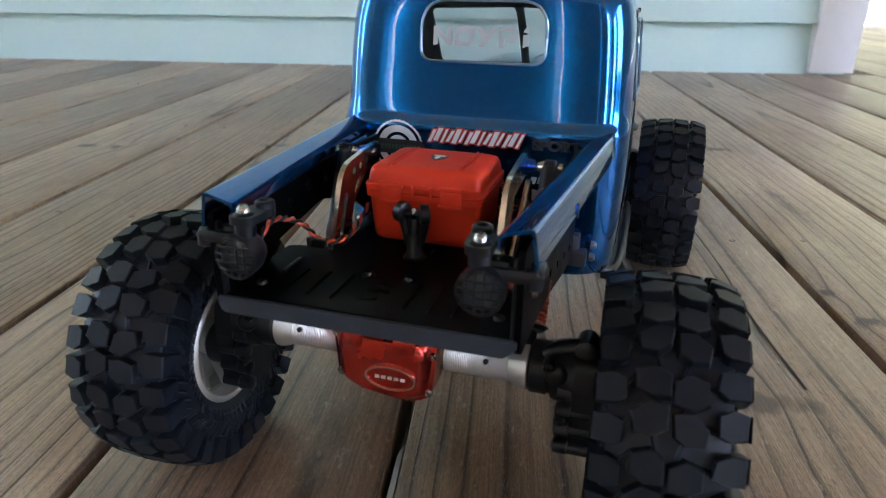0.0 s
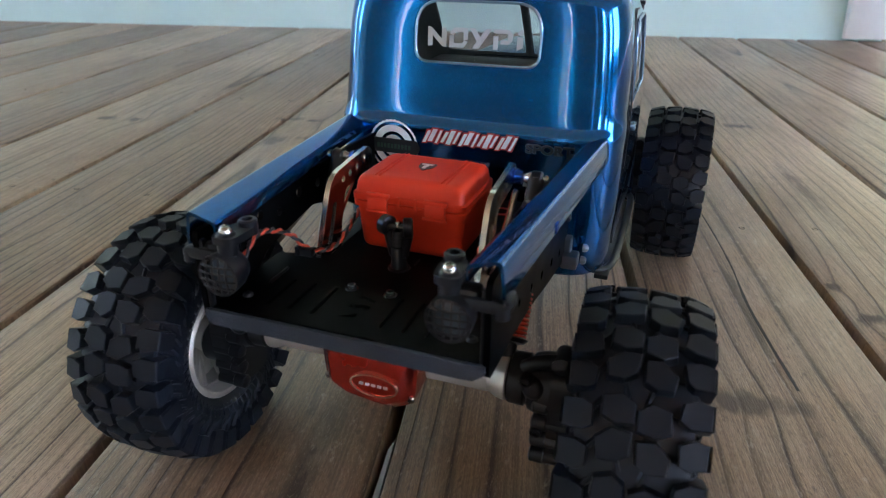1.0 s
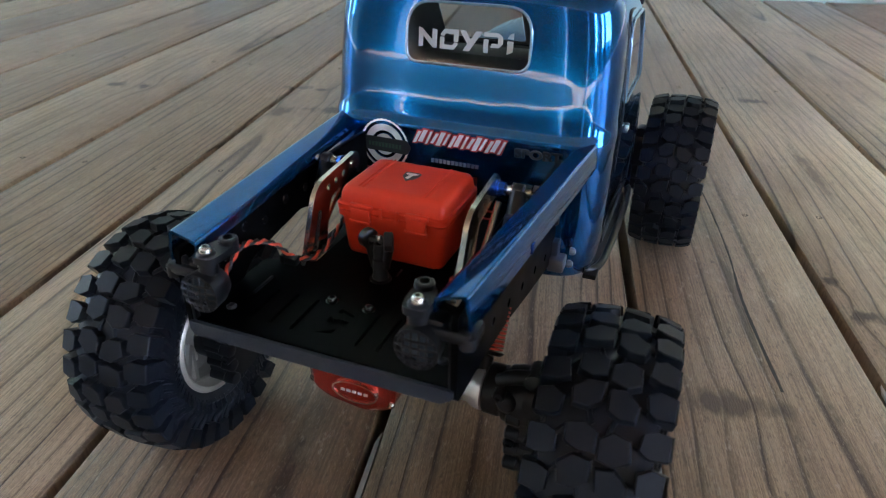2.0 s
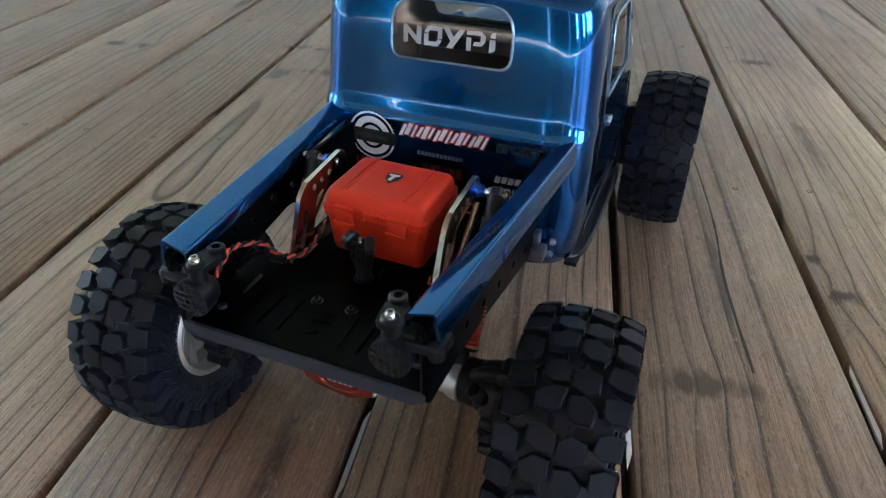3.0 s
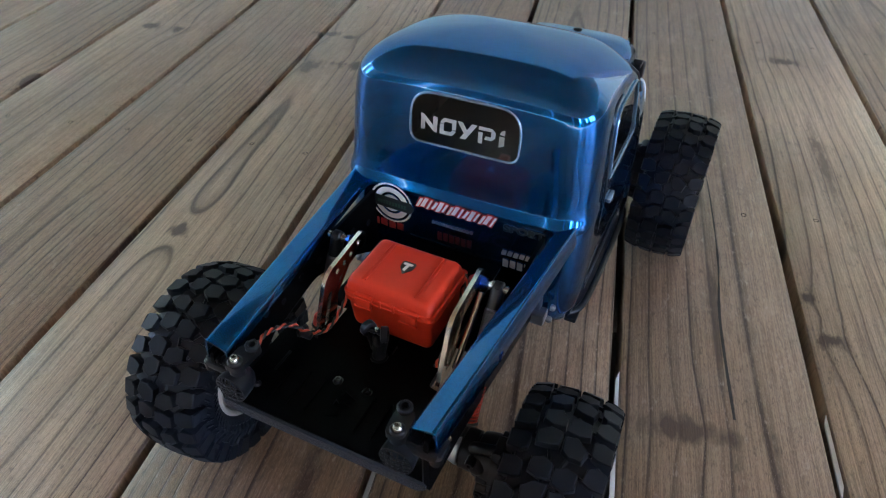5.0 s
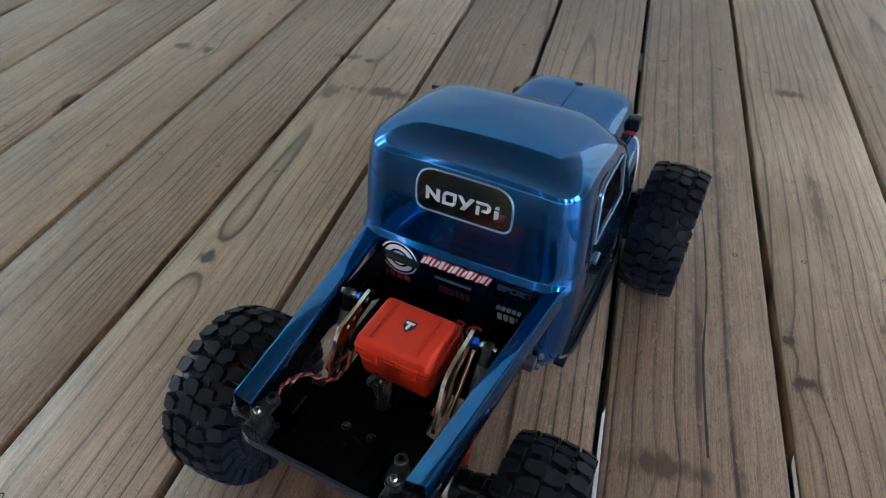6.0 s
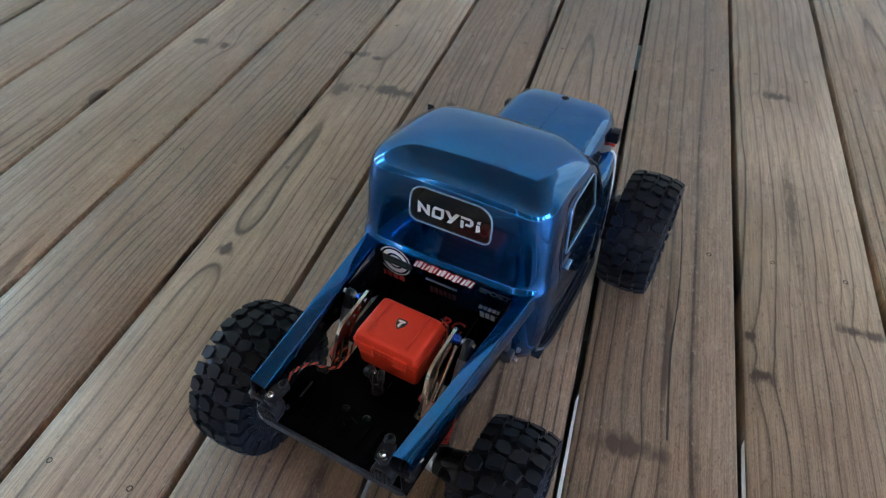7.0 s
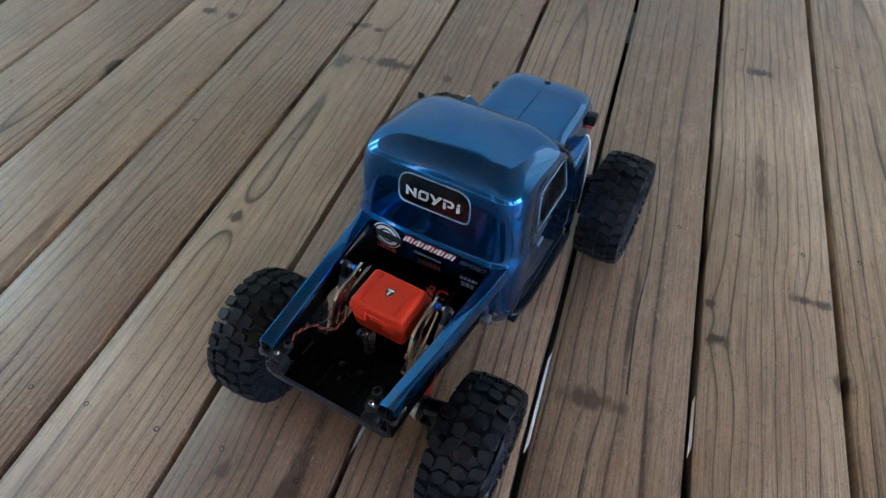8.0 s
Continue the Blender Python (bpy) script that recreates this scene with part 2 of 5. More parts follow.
REDMETAL = plain("red_anodised_aluminium", (0.50, 0.030, 0.015), 0.24, metal=0.85, grain=0.15, scale=500, coat=0.6)
SPRING = plain("red_spring_wire", (0.60, 0.045, 0.020), 0.35, grain=0.1)
BLUEMETAL = plain("blue_anodised_aluminium", (0.02, 0.09, 0.45), 0.25, metal=0.9, grain=0.1)
WIRE_RED = plain("red_wire_sheath", (0.60, 0.060, 0.020), 0.45, grain=0.1)
WIRE_BLACK = plain("black_wire_sheath", (0.010, 0.010, 0.011), 0.45, grain=0.2)
GLASS = clear_material()
LINING = plain("black_inner_lining", (0.008, 0.008, 0.009), 0.6, grain=0.3, scale=300)
LENS = plain("dark_lamp_lens", (0.045, 0.060, 0.075), 0.2, grain=0.4, scale=220, coat=0.8)
WHITE = plain("white_vinyl", (0.78, 0.79, 0.80), 0.4, grain=0.06)
PALEVINYL = plain("pale_grey_vinyl", (0.38, 0.40, 0.42), 0.4, grain=0.08)
GREYVINYL = plain("grey_vinyl", (0.16, 0.19, 0.23), 0.4, grain=0.15)
DARKVINYL = plain("dark_vinyl", (0.020, 0.022, 0.026), 0.35, grain=0.2)
GREENVINYL = plain("dim_green_vinyl", (0.045, 0.095, 0.060), 0.4, grain=0.15)
REDVINYL = plain("red_vinyl", (0.42, 0.020, 0.018), 0.4, grain=0.1)
DIMRED = plain("dark_red_vinyl", (0.10, 0.010, 0.009), 0.4, grain=0.1)
DIMGREY = plain("dim_grey_vinyl", (0.07, 0.09, 0.11), 0.4, grain=0.15)
TRIM = plain("pale_bead_trim", (0.22, 0.34, 0.45), 0.22, metal=0.5, grain=0.1, coat=0.6)
EDGE = plain("clear_shell_edge", (0.55, 0.62, 0.64), 0.3, grain=0.08)
SIDING = plain("pale_green_siding_paint", (0.63, 0.83, 0.80), 0.5, grain=0.05, scale=60, bump=0.1)
HOUSETRIM = plain("white_trim_paint", (0.84, 0.85, 0.84), 0.45, grain=0.04, scale=60)
CEILING = ceiling_material()
# screw heads near black: the shade of their sunk holes is in the colour
SCREW = plain("hole_dark_screw", (0.008, 0.006, 0.005), 0.6, metal=0.2, grain=0.4, scale=900)
SHADE_WOOD = plain("deep_shadowed_wood", (0.020, 0.014, 0.010), 0.9, grain=0.3)
CRACK = plain("grey_split_wood", (0.060, 0.055, 0.052), 0.9, grain=0.5, scale=200)
GRAVEL = plain("grey_gravel", (0.13, 0.125, 0.105), 0.9, grain=0.4, scale=8)
LEAVES = plain("light_block_foliage", (0.036, 0.042, 0.026), 0.9, grain=0.6, scale=1.5)


# ---- mesh helpers ----
WORLD = {}


def thing(name, m, label, category, kind="", group=""):
    ob = new(name)
    ob.empty_display_size = 0.02
    ob.matrix_basis = m
    WORLD[ob] = m.copy()
    return tagged(ob, label, category, group, kind)


def finish(bm, name, material, angle=38):
    bmesh.ops.recalc_face_normals(bm, faces=bm.faces)
    for f in bm.faces:
        f.smooth = True
    for e in bm.edges:
        if len(e.link_faces) == 2 and e.calc_face_angle(0) > radians(angle):
            e.smooth = False
    me = bpy.data.meshes.new(name)
    bm.to_mesh(me)
    bm.free()
    me.materials.append(material)
    return me


def part(name, bm, material, parent, label="", m=None, angle=38):
    """One mesh object under a thing or a part; bm may be a bmesh or a mesh that is shared. m: its pose in the world."""
    me = bm if isinstance(bm, bpy.types.Mesh) else finish(bm, name, material, angle)
    ob = new(name, me)
    m = Matrix() if m is None else m
    ob.matrix_basis = m
    WORLD[ob] = m.copy()
    if parent is not None:
        ob.parent = parent
        ob.matrix_parent_inverse = WORLD[parent].inverted()
    if label:
        tagged(ob, label)
    return ob


def loft(bm, rings, closed=True, cap0=False, cap1=False):
    vs = [[bm.verts.new(p) for p in ring] for ring in rings]
    k = len(vs[0])
    for a, b in zip(vs, vs[1:]):
        for i in range(k if closed else k - 1):
            j = (i + 1) % k
            bm.faces.new((a[i], a[j], b[j], b[i]))
    if cap0:
        bm.faces.new(vs[0])
    if cap1:
        bm.faces.new(vs[-1])
    return vs


def box(bm, c, s, bevel=0.0, m=None, seg=2):
    b = bmesh.new()
    bmesh.ops.create_cube(b, size=1.0)
    bmesh.ops.scale(b, vec=s, verts=b.verts)
    if bevel:
        bmesh.ops.bevel(b, geom=list(b.edges), offset=bevel, segments=seg, affect="EDGES", profile=0.5)
    bmesh.ops.translate(b, vec=c, verts=b.verts)
    join(bm, b, m)


def join(bm, b, m=None):
    if m is not None:
        bmesh.ops.transform(b, matrix=m, verts=b.verts)
    table = {v: bm.verts.new(v.co) for v in b.verts}
    for f in b.faces:
        bm.faces.new([table[v] for v in f.verts])
    b.free()


def basis(p0, p1):
    p0, p1 = Vector(p0), Vector(p1)
    return Matrix.Translation(p0) @ (p1 - p0).to_track_quat("Z", "Y").to_matrix().to_4x4(), (p1 - p0).length


def turned(bm, p0, p1, profile, seg=20, cap=True):
    """A turned shape along p0-p1: profile of (distance along, radius)."""
    m, _ = basis(p0, p1)
    rings = []
    for d, r in profile:
        rings.append([m @ Vector((r * math.cos(2 * math.pi * i / seg), r * math.sin(2 * math.pi * i / seg), d)) for i in range(seg)])
    loft(bm, rings, True, cap, cap)


def rod(bm, p0, p1, r, seg=16, bevel=None, r2=None):
    _, length = basis(p0, p1)
    r2 = r if r2 is None else r2
    b = min(r, r2) * 0.22 if bevel is None else bevel
    if b:
        turned(bm, p0, p1, [(0, r - b), (b, r), (length - b, r2), (length, r2 - b)], seg)
    else:
        turned(bm, p0, p1, [(0, r), (length, r2)], seg)


def tube(bm, pts, r, seg=8):
    """A round wire through the points."""
    pts = [Vector(p) for p in pts]
    rings, up = [], Vector((0.13, 0.27, 1))
    for i, p in enumerate(pts):
        d = (pts[min(i + 1, len(pts) - 1)] - pts[max(i - 1, 0)]).normalized()
        s = d.cross(up).normalized()
        t = s.cross(d)
        rings.append([p + r * (math.cos(2 * math.pi * k / seg) * s + math.sin(2 * math.pi * k / seg) * t) for k in range(seg)])
    loft(bm, rings, True, True, True)


def spline(keys, n):
    """n points of a smooth curve through the keys."""
    keys = [Vector(k) for k in keys]
    out = []
    for i in range(n):
        s = i / (n - 1) * (len(keys) - 1)
        k = min(int(s), len(keys) - 2)
        f = s - k
        p0, p1, p2, p3 = keys[max(k - 1, 0)], keys[k], keys[k + 1], keys[min(k + 2, len(keys) - 1)]
        out.append(0.5 * (2 * p1 + (p2 - p0) * f + (2 * p0 - 5 * p1 + 4 * p2 - p3) * f * f + (3 * p1 - p0 - 3 * p2 + p3) * f ** 3))
    return out


def plate(bm, outline, thick, m, holes=(), bevel=0.0):
    """A flat plate in its own xy plane, thick along z, with real holes; m sets it in the place."""
    b = bmesh.new()
    edges = []
    for loop in (outline, *holes):
        vs = [b.verts.new((x, y, 0)) for x, y in loop]
        edges += [b.edges.new((vs[i], vs[(i + 1) % len(vs)])) for i in range(len(vs))]
    bmesh.ops.triangle_fill(b, use_beauty=True, use_dissolve=False, edges=edges)
    faces = list(b.faces)
    out = bmesh.ops.extrude_face_region(b, geom=faces)
    bmesh.ops.translate(b, vec=(0, 0, thick), verts=[g for g in out["geom"] if isinstance(g, bmesh.types.BMVert)])
    join(bm, b, m)


def disc(cx, cy, r, n=14, ry=None):
    return [(cx + r * math.cos(2 * math.pi * i / n), cy + (ry or r) * math.sin(2 * math.pi * i / n)) for i in range(n)]


def rounded(pts, r, n=4):
    """A polygon with its corners rounded; r may be one number or one a corner."""
    out = []
    k = len(pts)
    rs = r if isinstance(r, (list, tuple)) else [r] * k
    for i in range(k):
        p, a, b = Vector(pts[i]), Vector(pts[i - 1]), Vector(pts[(i + 1) % k])
        da, db = (a - p), (b - p)
        q = min(rs[i], da.length * 0.49, db.length * 0.49)
        s, e = p + da.normalized() * q, p + db.normalized() * q
        for j in range(n + 1):
            f = j / n
            out.append(tuple((1 - f) ** 2 * s + 2 * f * (1 - f) * p + f * f * e))
    return out


YZ = Matrix(((0, 0, 1, 0), (1, 0, 0, 0), (0, 1, 0, 0), (0, 0, 0, 1)))   # plate x, y, z -> world y, z, x
XZ = Matrix(((1, 0, 0, 0), (0, 0, -1, 0), (0, 1, 0, 0), (0, 0, 0, 1)))  # plate x, y, z -> world x, z, -y


def lettering(bm, body, width, height, m, bold=0.0):
    """Letters of the built-in font, width by height, from the origin of m, 0.15 mm thick."""
    cu = bpy.data.curves.new("letters", "FONT")
    cu.body, cu.size, cu.extrude, cu.offset = body, 1.0, 0.01, bold
    ob = bpy.data.objects.new("letters", cu)
    scene.collection.objects.link(ob)
    dg = bpy.context.evaluated_depsgraph_get()
    me = bpy.data.meshes.new_from_object(ob.evaluated_get(dg))
    co = np.array([v.co for v in me.vertices])
    lo, hi = co.min(0), co.max(0)
    for v in me.vertices:
        v.co = ((v.co[0] - lo[0]) / (hi[0] - lo[0]) * width, (v.co[1] - lo[1]) / (hi[1] - lo[1]) * height, v.co[2] * 0.012)
    b = bmesh.new()
    b.from_mesh(me)
    join(bm, b, m)
    bpy.data.objects.remove(ob)
    bpy.data.meshes.remove(me)


# ---- the porch: deck, house wall, added ceiling out of view, posts, yard, added foliage ring ----
DECK = pose(0, 0, 0, 0, 0, 12)
WALL_V = 1.67
SEAMS = [-0.905 - 0.147 * k for k in range(20, 0, -1)] + [-0.905, -0.750, -0.592, -0.438, -0.287, -0.150, 0.0, 0.150, 0.292, 0.433] + [0.433 + 0.146 * k for k in range(1, 32)]
JOISTS = [-0.873, -0.45, -0.027, 0.395, 0.818, 1.241, 1.60]


def board_mesh(width, length, thick=0.026, r=0.0035):
    bm = bmesh.new()
    w = width / 2
    prof = [(-w, -thick), (w, -thick), (w, -r), (w - 0.3 * r, -0.3 * r), (w - r, 0), (0.33 * w, 0.0003), (-0.33 * w, 0.0003), (-w + r, 0), (-w + 0.3 * r, -0.3 * r), (-w, -r)]
    loft(bm, [[(x, -length / 2, z) for x, z in prof], [(x, length / 2, z) for x, z in prof]], True, True, True)
    return bm


def structure(name, bm, material, label, category, m=None, group=""):
    return tagged(part(name, bm, material, None, "", m), label, category, group, "structure")


floor = thing("floor", DECK, "weathered brown softwood deck of long boards with narrow gaps", "deck", "structure")
# how pale the boards are, by their middle line
LIGHT = [(-0.671, 0.55), (-0.515, 0.85), (-0.3625, 0.34), (-0.2185, 0.84), (-0.075, 0.10), (0.075, 0.34), (0.221, 0.40), (0.3625, 1.10), (0.5055, 0.85)]
GAP = 0.0062
V0, V1 = -4.4, WALL_V
SCREW_BM = bmesh.new()
turned(SCREW_BM, (0, 0, -0.0006), (0, 0, 0.0006), [(0, 0.0029), (0.0008, 0.0028), (0.0010, 0.0021), (0.0007, 0.0017), (0.0003, 0.0010), (0.0002, 0.0006)], 9)
SCREW_ME = finish(SCREW_BM, "screw", SCREW)
rng = random.Random(4)
for a, b in zip(SEAMS, SEAMS[1:]):
    c, w = (a + b) / 2, b - a - GAP
    end = V1 if c < 0.95 else 4.0
    m = DECK @ Matrix.Translation((c, (V0 + end) / 2, 0))
    board = part("board", finish(board_mesh(w, end - V0 - 0.004), "board", WOOD), WOOD, floor, "", m)
    tan, brown = Vector((0.690, 0.515, 0.340)), Vector((0.230, 0.133, 0.074))
    share = next((f for u, f in LIGHT if abs(u - c) < 0.02), rng.uniform(0.2, 0.95))
    board.color = (*(brown + (tan - brown) * share), 1.0 - 0.44 * share)
    for j in JOISTS if -1.6 < c < 1.4 else []:
        for s in (-1, 1):
            at = DECK @ Matrix.Translation((c + s * (w / 2 - 0.030) + rng.uniform(-0.005, 0.005), j + rng.uniform(-0.006, 0.006), 0.0))
            part("screw", SCREW_ME, SCREW, board, "", at)
    if abs(c - 0.221) < 0.01:
        for keys, half in (([(0.224, 0.56), (0.231, 0.47), (0.2335, 0.385), (0.233, 0.311), (0.229, 0.24), (0.231, 0.146)], 0.0011),):
            bm = bmesh.new()
            pts = spline([(u, v, 0) for u, v in keys], 60)
            left, right = [], []
            for i, p in enumerate(pts):
                h = half * min(1, (i + 1) / 14) * (0.65 + 0.6 * noise.noise((i * 0.37, 3, 0))) * (1.5 if i > 40 else 1)
                left.append(DECK @ Vector((p[0] - h, p[1], 0.0006)))
                right.append(DECK @ Vector((p[0] + h, p[1], 0.0006)))
            loft(bm, [left, right], False)
            part("crack", bm, CRACK, board, "long dark split along the grain")

# pale strips laid in the gaps stand for sunlit ground glimpsed below
for seam, v_a, v_b, z in ((0.150, 0.058, 0.172, -0.0024), (0.292, 0.100, 0.168, -0.0044), (0.0, 0.010, 0.075, -0.0036)):
    bm = bmesh.new()
    o = [(seam - 0.0003, v_a), (seam + 0.0029, v_a + 0.012), (seam + 0.0029, v_b), (seam + 0.0006, v_b - 0.008)]
    plate(bm, o, 0.002, Matrix.Translation((0, 0, z)))
    part("gap_strip", bm, WHITE if seam else PALEVINYL, floor, "pale strip laid in a board gap for sunlit ground below", DECK)

# joists are near black: the shade below the deck is in their colour
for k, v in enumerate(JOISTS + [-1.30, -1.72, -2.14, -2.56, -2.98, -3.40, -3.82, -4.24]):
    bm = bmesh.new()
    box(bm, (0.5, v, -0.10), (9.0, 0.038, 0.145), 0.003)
    part("joist", bm, SHADE_WOOD, floor, "", DECK)

wall = thing("wall_north", DECK, "house wall of pale green lap siding behind the deck", "wall", "structure")
bm = bmesh.new()
box(bm, (-2.53, WALL_V + 0.11, 1.12), (6.95, 0.16, 3.46))
part("wall_core", bm, SIDING, wall, "", DECK)
bm = bmesh.new()
e = 0.150
sec = [(0, 0.020), (0.024, 0.020), (0.024, 0), (0.034, 0), (0.034, 0.005), (0.004, e + 0.02), (0, e + 0.02)]
loft(bm, [[(-3.45, -d, z) for d, z in sec], [(3.45, -d, z) for d, z in sec]], True, True, True)
LAP = finish(bm, "siding_board", SIDING)
for k in range(17):
    part("siding_board", LAP, SIDING, wall, "", DECK @ Matrix.Translation((-2.61, WALL_V + 0.035, -0.023 + k * e)))
bm = bmesh.new()
box(bm, (0.893, WALL_V + 0.06, 1.28), (0.112, 0.14, 2.55), 0.002)
structure("trim", bm, HOUSETRIM, "white painted corner board of the house", "corner trim", DECK)
bm = bmesh.new()
box(bm, (0.86, WALL_V + 2.2, 1.12), (0.15, 4.1, 3.46))
structure("wall_east", bm, SIDING, "pale green side wall of the house", "wall", DECK)

# ceiling and side slab added out of view to keep skylight off the deck
bm = bmesh.new()
for k in range(44):
    box(bm, (0.5, WALL_V - 0.05 - 0.14 * k, 2.515), (9.9, 0.134, 0.02), 0.003)
box(bm, (0.5, (WALL_V - 4.5) / 2, 2.64), (10.0, WALL_V + 4.7, 0.22))
box(bm, (2.35, WALL_V + 1.65, 2.56), (2.7, 3.3, 0.1))
structure("ceiling", bm, CEILING, "brown board ceiling added out of view to shade the porch", "ceiling", DECK)


def porch_post(u, v):
    bm = bmesh.new()
    box(bm, (0, 0, 1.25), (0.11, 0.11, 2.5), 0.006)
    box(bm, (0, 0, 0.07), (0.15, 0.15, 0.14), 0.008)
    ob = part("porch_post", bm, HOUSETRIM, None, "", DECK @ Matrix.Translation((u, v, 0.0)))
    tagged(ob, "square white painted porch post on the deck edge", "post", "porch posts", "structure")


for u, v in ((-3.6, -4.3), (-1.2, -4.3), (1.5, -4.3), (4.2, -4.3)):
    porch_post(u, v)

bm = bmesh.new()
rings = [[(r * math.cos(2 * math.pi * i / 48), r * math.sin(2 * math.pi * i / 48), -0.55) for i in range(48)] for r in (0.5, 3, 8, 25, 90, 400)]
loft(bm, rings, True, True, False)
structure("ground", bm, GRAVEL, "grey gravel yard around the porch", "yard")
# added foliage ring: holds back the sky except at the gaps listed below
bm = bmesh.new()
rows = []
for i in range(720):
    a = 2 * math.pi * i / 720
    tall = 1.0
    # gaps let skylight in where the cab needs streaks and the deck needs fill
    for middle, half, edge in ((196, 3, 4), (-4, 8.0, 2.0), (-22, 2.4, 1.5), (-41, 1.8, 1.2)):
        off = abs((math.degrees(a) - middle + 180) % 360 - 180)
        tall = min(tall, max(0.0, (off - half) / edge))
    h = (1.3 + 16 * tall * tall * (3 - 2 * tall)) * (1 + 0.35 * noise.noise((4 * math.cos(a), 4 * math.sin(a), 0)) + 0.2 * noise.noise((17 * math.cos(a), 17 * math.sin(a), 2)))
    rows.append([(r * math.cos(a), r * math.sin(a), z) for r, z in ((18, -0.6), (18.6, h * 0.5), (20, h), (24, h * 0.9))])
loft(bm, rows + [rows[0]], False)
structure("backdrop", bm, LEAVES, "ring of dark green foliage added round the yard to block skylight", "trees")

# ---- the model truck: x to its right, y ahead, resting on the deck ----
truck = thing("model_truck", pose(0, 0.2, 0), "blue rock-crawler model truck with open black bed on the deck", "model truck")
REAR_Y, FRONT_Y, TRACK, TYRE_R = 0.0465, 0.367, 0.1072, 0.0607


CAB_X = -0.0012


def smooth_curve(z, zs, vs):
    """A curve through the given values with no kinks."""
    if z <= zs[0]:
        return vs[0]
    if z >= zs[-1]:
        return vs[-1]
    i = max(k for k in range(len(zs) - 1) if zs[k] <= z)
    d = [(vs[k + 1] - vs[k]) / (zs[k + 1] - zs[k]) for k in range(len(zs) - 1)]
    slope = lambda k: d[0] if k == 0 else d[-1] if k == len(zs) - 1 else 0.0 if d[k - 1] * d[k] <= 0 else 2 * d[k - 1] * d[k] / (d[k - 1] + d[k])
    h = zs[i + 1] - zs[i]
    t = (z - zs[i]) / h
    return (2 * t ** 3 - 3 * t ** 2 + 1) * vs[i] + (t ** 3 - 2 * t ** 2 + t) * h * slope(i) + (3 * t ** 2 - 2 * t ** 3) * vs[i + 1] + (t ** 3 - t ** 2) * h * slope(i + 1)


def cab_profile(z):
    """Half width, rear, front and corner radius of the cab at a height."""
    zs = [0.068, 0.072, 0.090, 0.120, 0.144, 0.148, 0.151, 0.154, 0.157, 0.162, 0.185, 0.200, 0.208, 0.213]
    ws = [0.0755, 0.0780, 0.0800, 0.0812, 0.0812, 0.0812, 0.0810, 0.0806, 0.0802, 0.0800, 0.0788, 0.0776, 0.0766, 0.0758]
    bs = [0.1560, 0.1530, 0.1510, 0.1500, 0.1497, 0.1496, 0.1508, 0.1524, 0.1532, 0.1542, 0.1568, 0.1585, 0.1596, 0.1604]
    fs = [0.3000, 0.3020, 0.3050, 0.3050, 0.3050, 0.3050, 0.3050, 0.3050, 0.3040, 0.3020, 0.2860, 0.2740, 0.2680, 0.2645]
    return [smooth_curve(z, zs, c) for c in (ws, bs, fs)]


def cab_ring(z, w, y0, y1, r, bulge=0.0022, n=13, k=8):
    """A rounded rectangle round the cab at a height, its rear panel slightly bowed."""
    r *= 1.22
    cs = [(w - r, y0 + r, -90), (w - r, y1 - r, 0), (-w + r, y1 - r, 90), (-w + r, y0 + r, 180)]
    arcs = []
    soft = lambda c: math.copysign(abs(c) ** 0.8, c)
    for cx, cy, a0 in cs:
        ang = [radians(a0 + 90 * i / n) for i in range(n + 1)]
        arcs.append([(cx + r * soft(round(math.cos(a), 9)), cy + r * soft(round(math.sin(a), 9))) for a in ang])
    pts = []
    for i, arc in enumerate(arcs):
        pts += arc
        p, q = arc[-1], arcs[(i + 1) % 4][0]
        pts += [(p[0] + (q[0] - p[0]) * j / k, p[1] + (q[1] - p[1]) * j / k) for j in range(1, k)]
    return [(x + CAB_X, y + bulge * (abs(x) / max(w, 1e-4)) ** 2 * (1 if y < (y0 + y1) / 2 else 0), z) for x, y in pts]


def roof_drop(p):
    """The roof falls towards the windscreen and towards its sides."""
    x, y, z = p
    f = max(0.0, min(1.0, (z - 0.196) / 0.034))
    f = f * f * (3 - 2 * f)
    return (x, y, z - f * (1.75 * max(0.0, y - 0.178) ** 2 + 0.004 * (x / 0.07) ** 2))


def cab_solid(inset=0.0):
    """The cab as a closed body, drawn in by the inset."""
    bm = bmesh.new()
    rings = []
    for z in [0.068, 0.072, 0.08, 0.09, 0.105, 0.12, 0.132, 0.140, 0.1445, 0.148, 0.1495, 0.151, 0.1525, 0.154, 0.1555, 0.157, 0.159, 0.162, 0.17, 0.178, 0.185, 0.193, 0.200, 0.204, 0.208, 0.2105, 0.213]:
        w, b, f = cab_profile(z)
        rings.append(cab_ring(z - (0.01 if inset and z < 0.07 else 0), w - inset, b + inset, f - inset, 0.021 - inset))
    w, b, f = cab_profile(0.213)
    w, b, f = w - inset, b + inset, f - inset
    for i in range(1, 15):
        a = radians(80 * i / 14)
        s, h = (1 - math.cos(a) ** 1.1) / 0.8543, math.sin(a) / 0.9848
        lean = h * (1 - s)
        rings.append(cab_ring(0.213 + (0.0195 - inset) * h, w - 0.0255 * s - 0.0022 * lean, b + 0.0225 * s + 0.0022 * lean, f - 0.008 * s, 0.021 - inset - 0.006 * s))
    z, wt_, bt, ft = 0.2325 - inset, w - 0.0255, b + 0.0225, f - 0.008
    for i in range(1, 7):
        g = 1 - i / 6.5
        mid = (bt + ft) / 2
        rings.append([(CAB_X + (p[0] - CAB_X) * g, mid + (p[1] - mid) * g, z + 0.0035 * (1 - g * g)) for p in cab_ring(z, wt_, bt, ft, 0.015 - inset)])
    rings = [[roof_drop(p) for p in r] for r in rings]
    loft(bm, rings, True, True, True)
    return bm


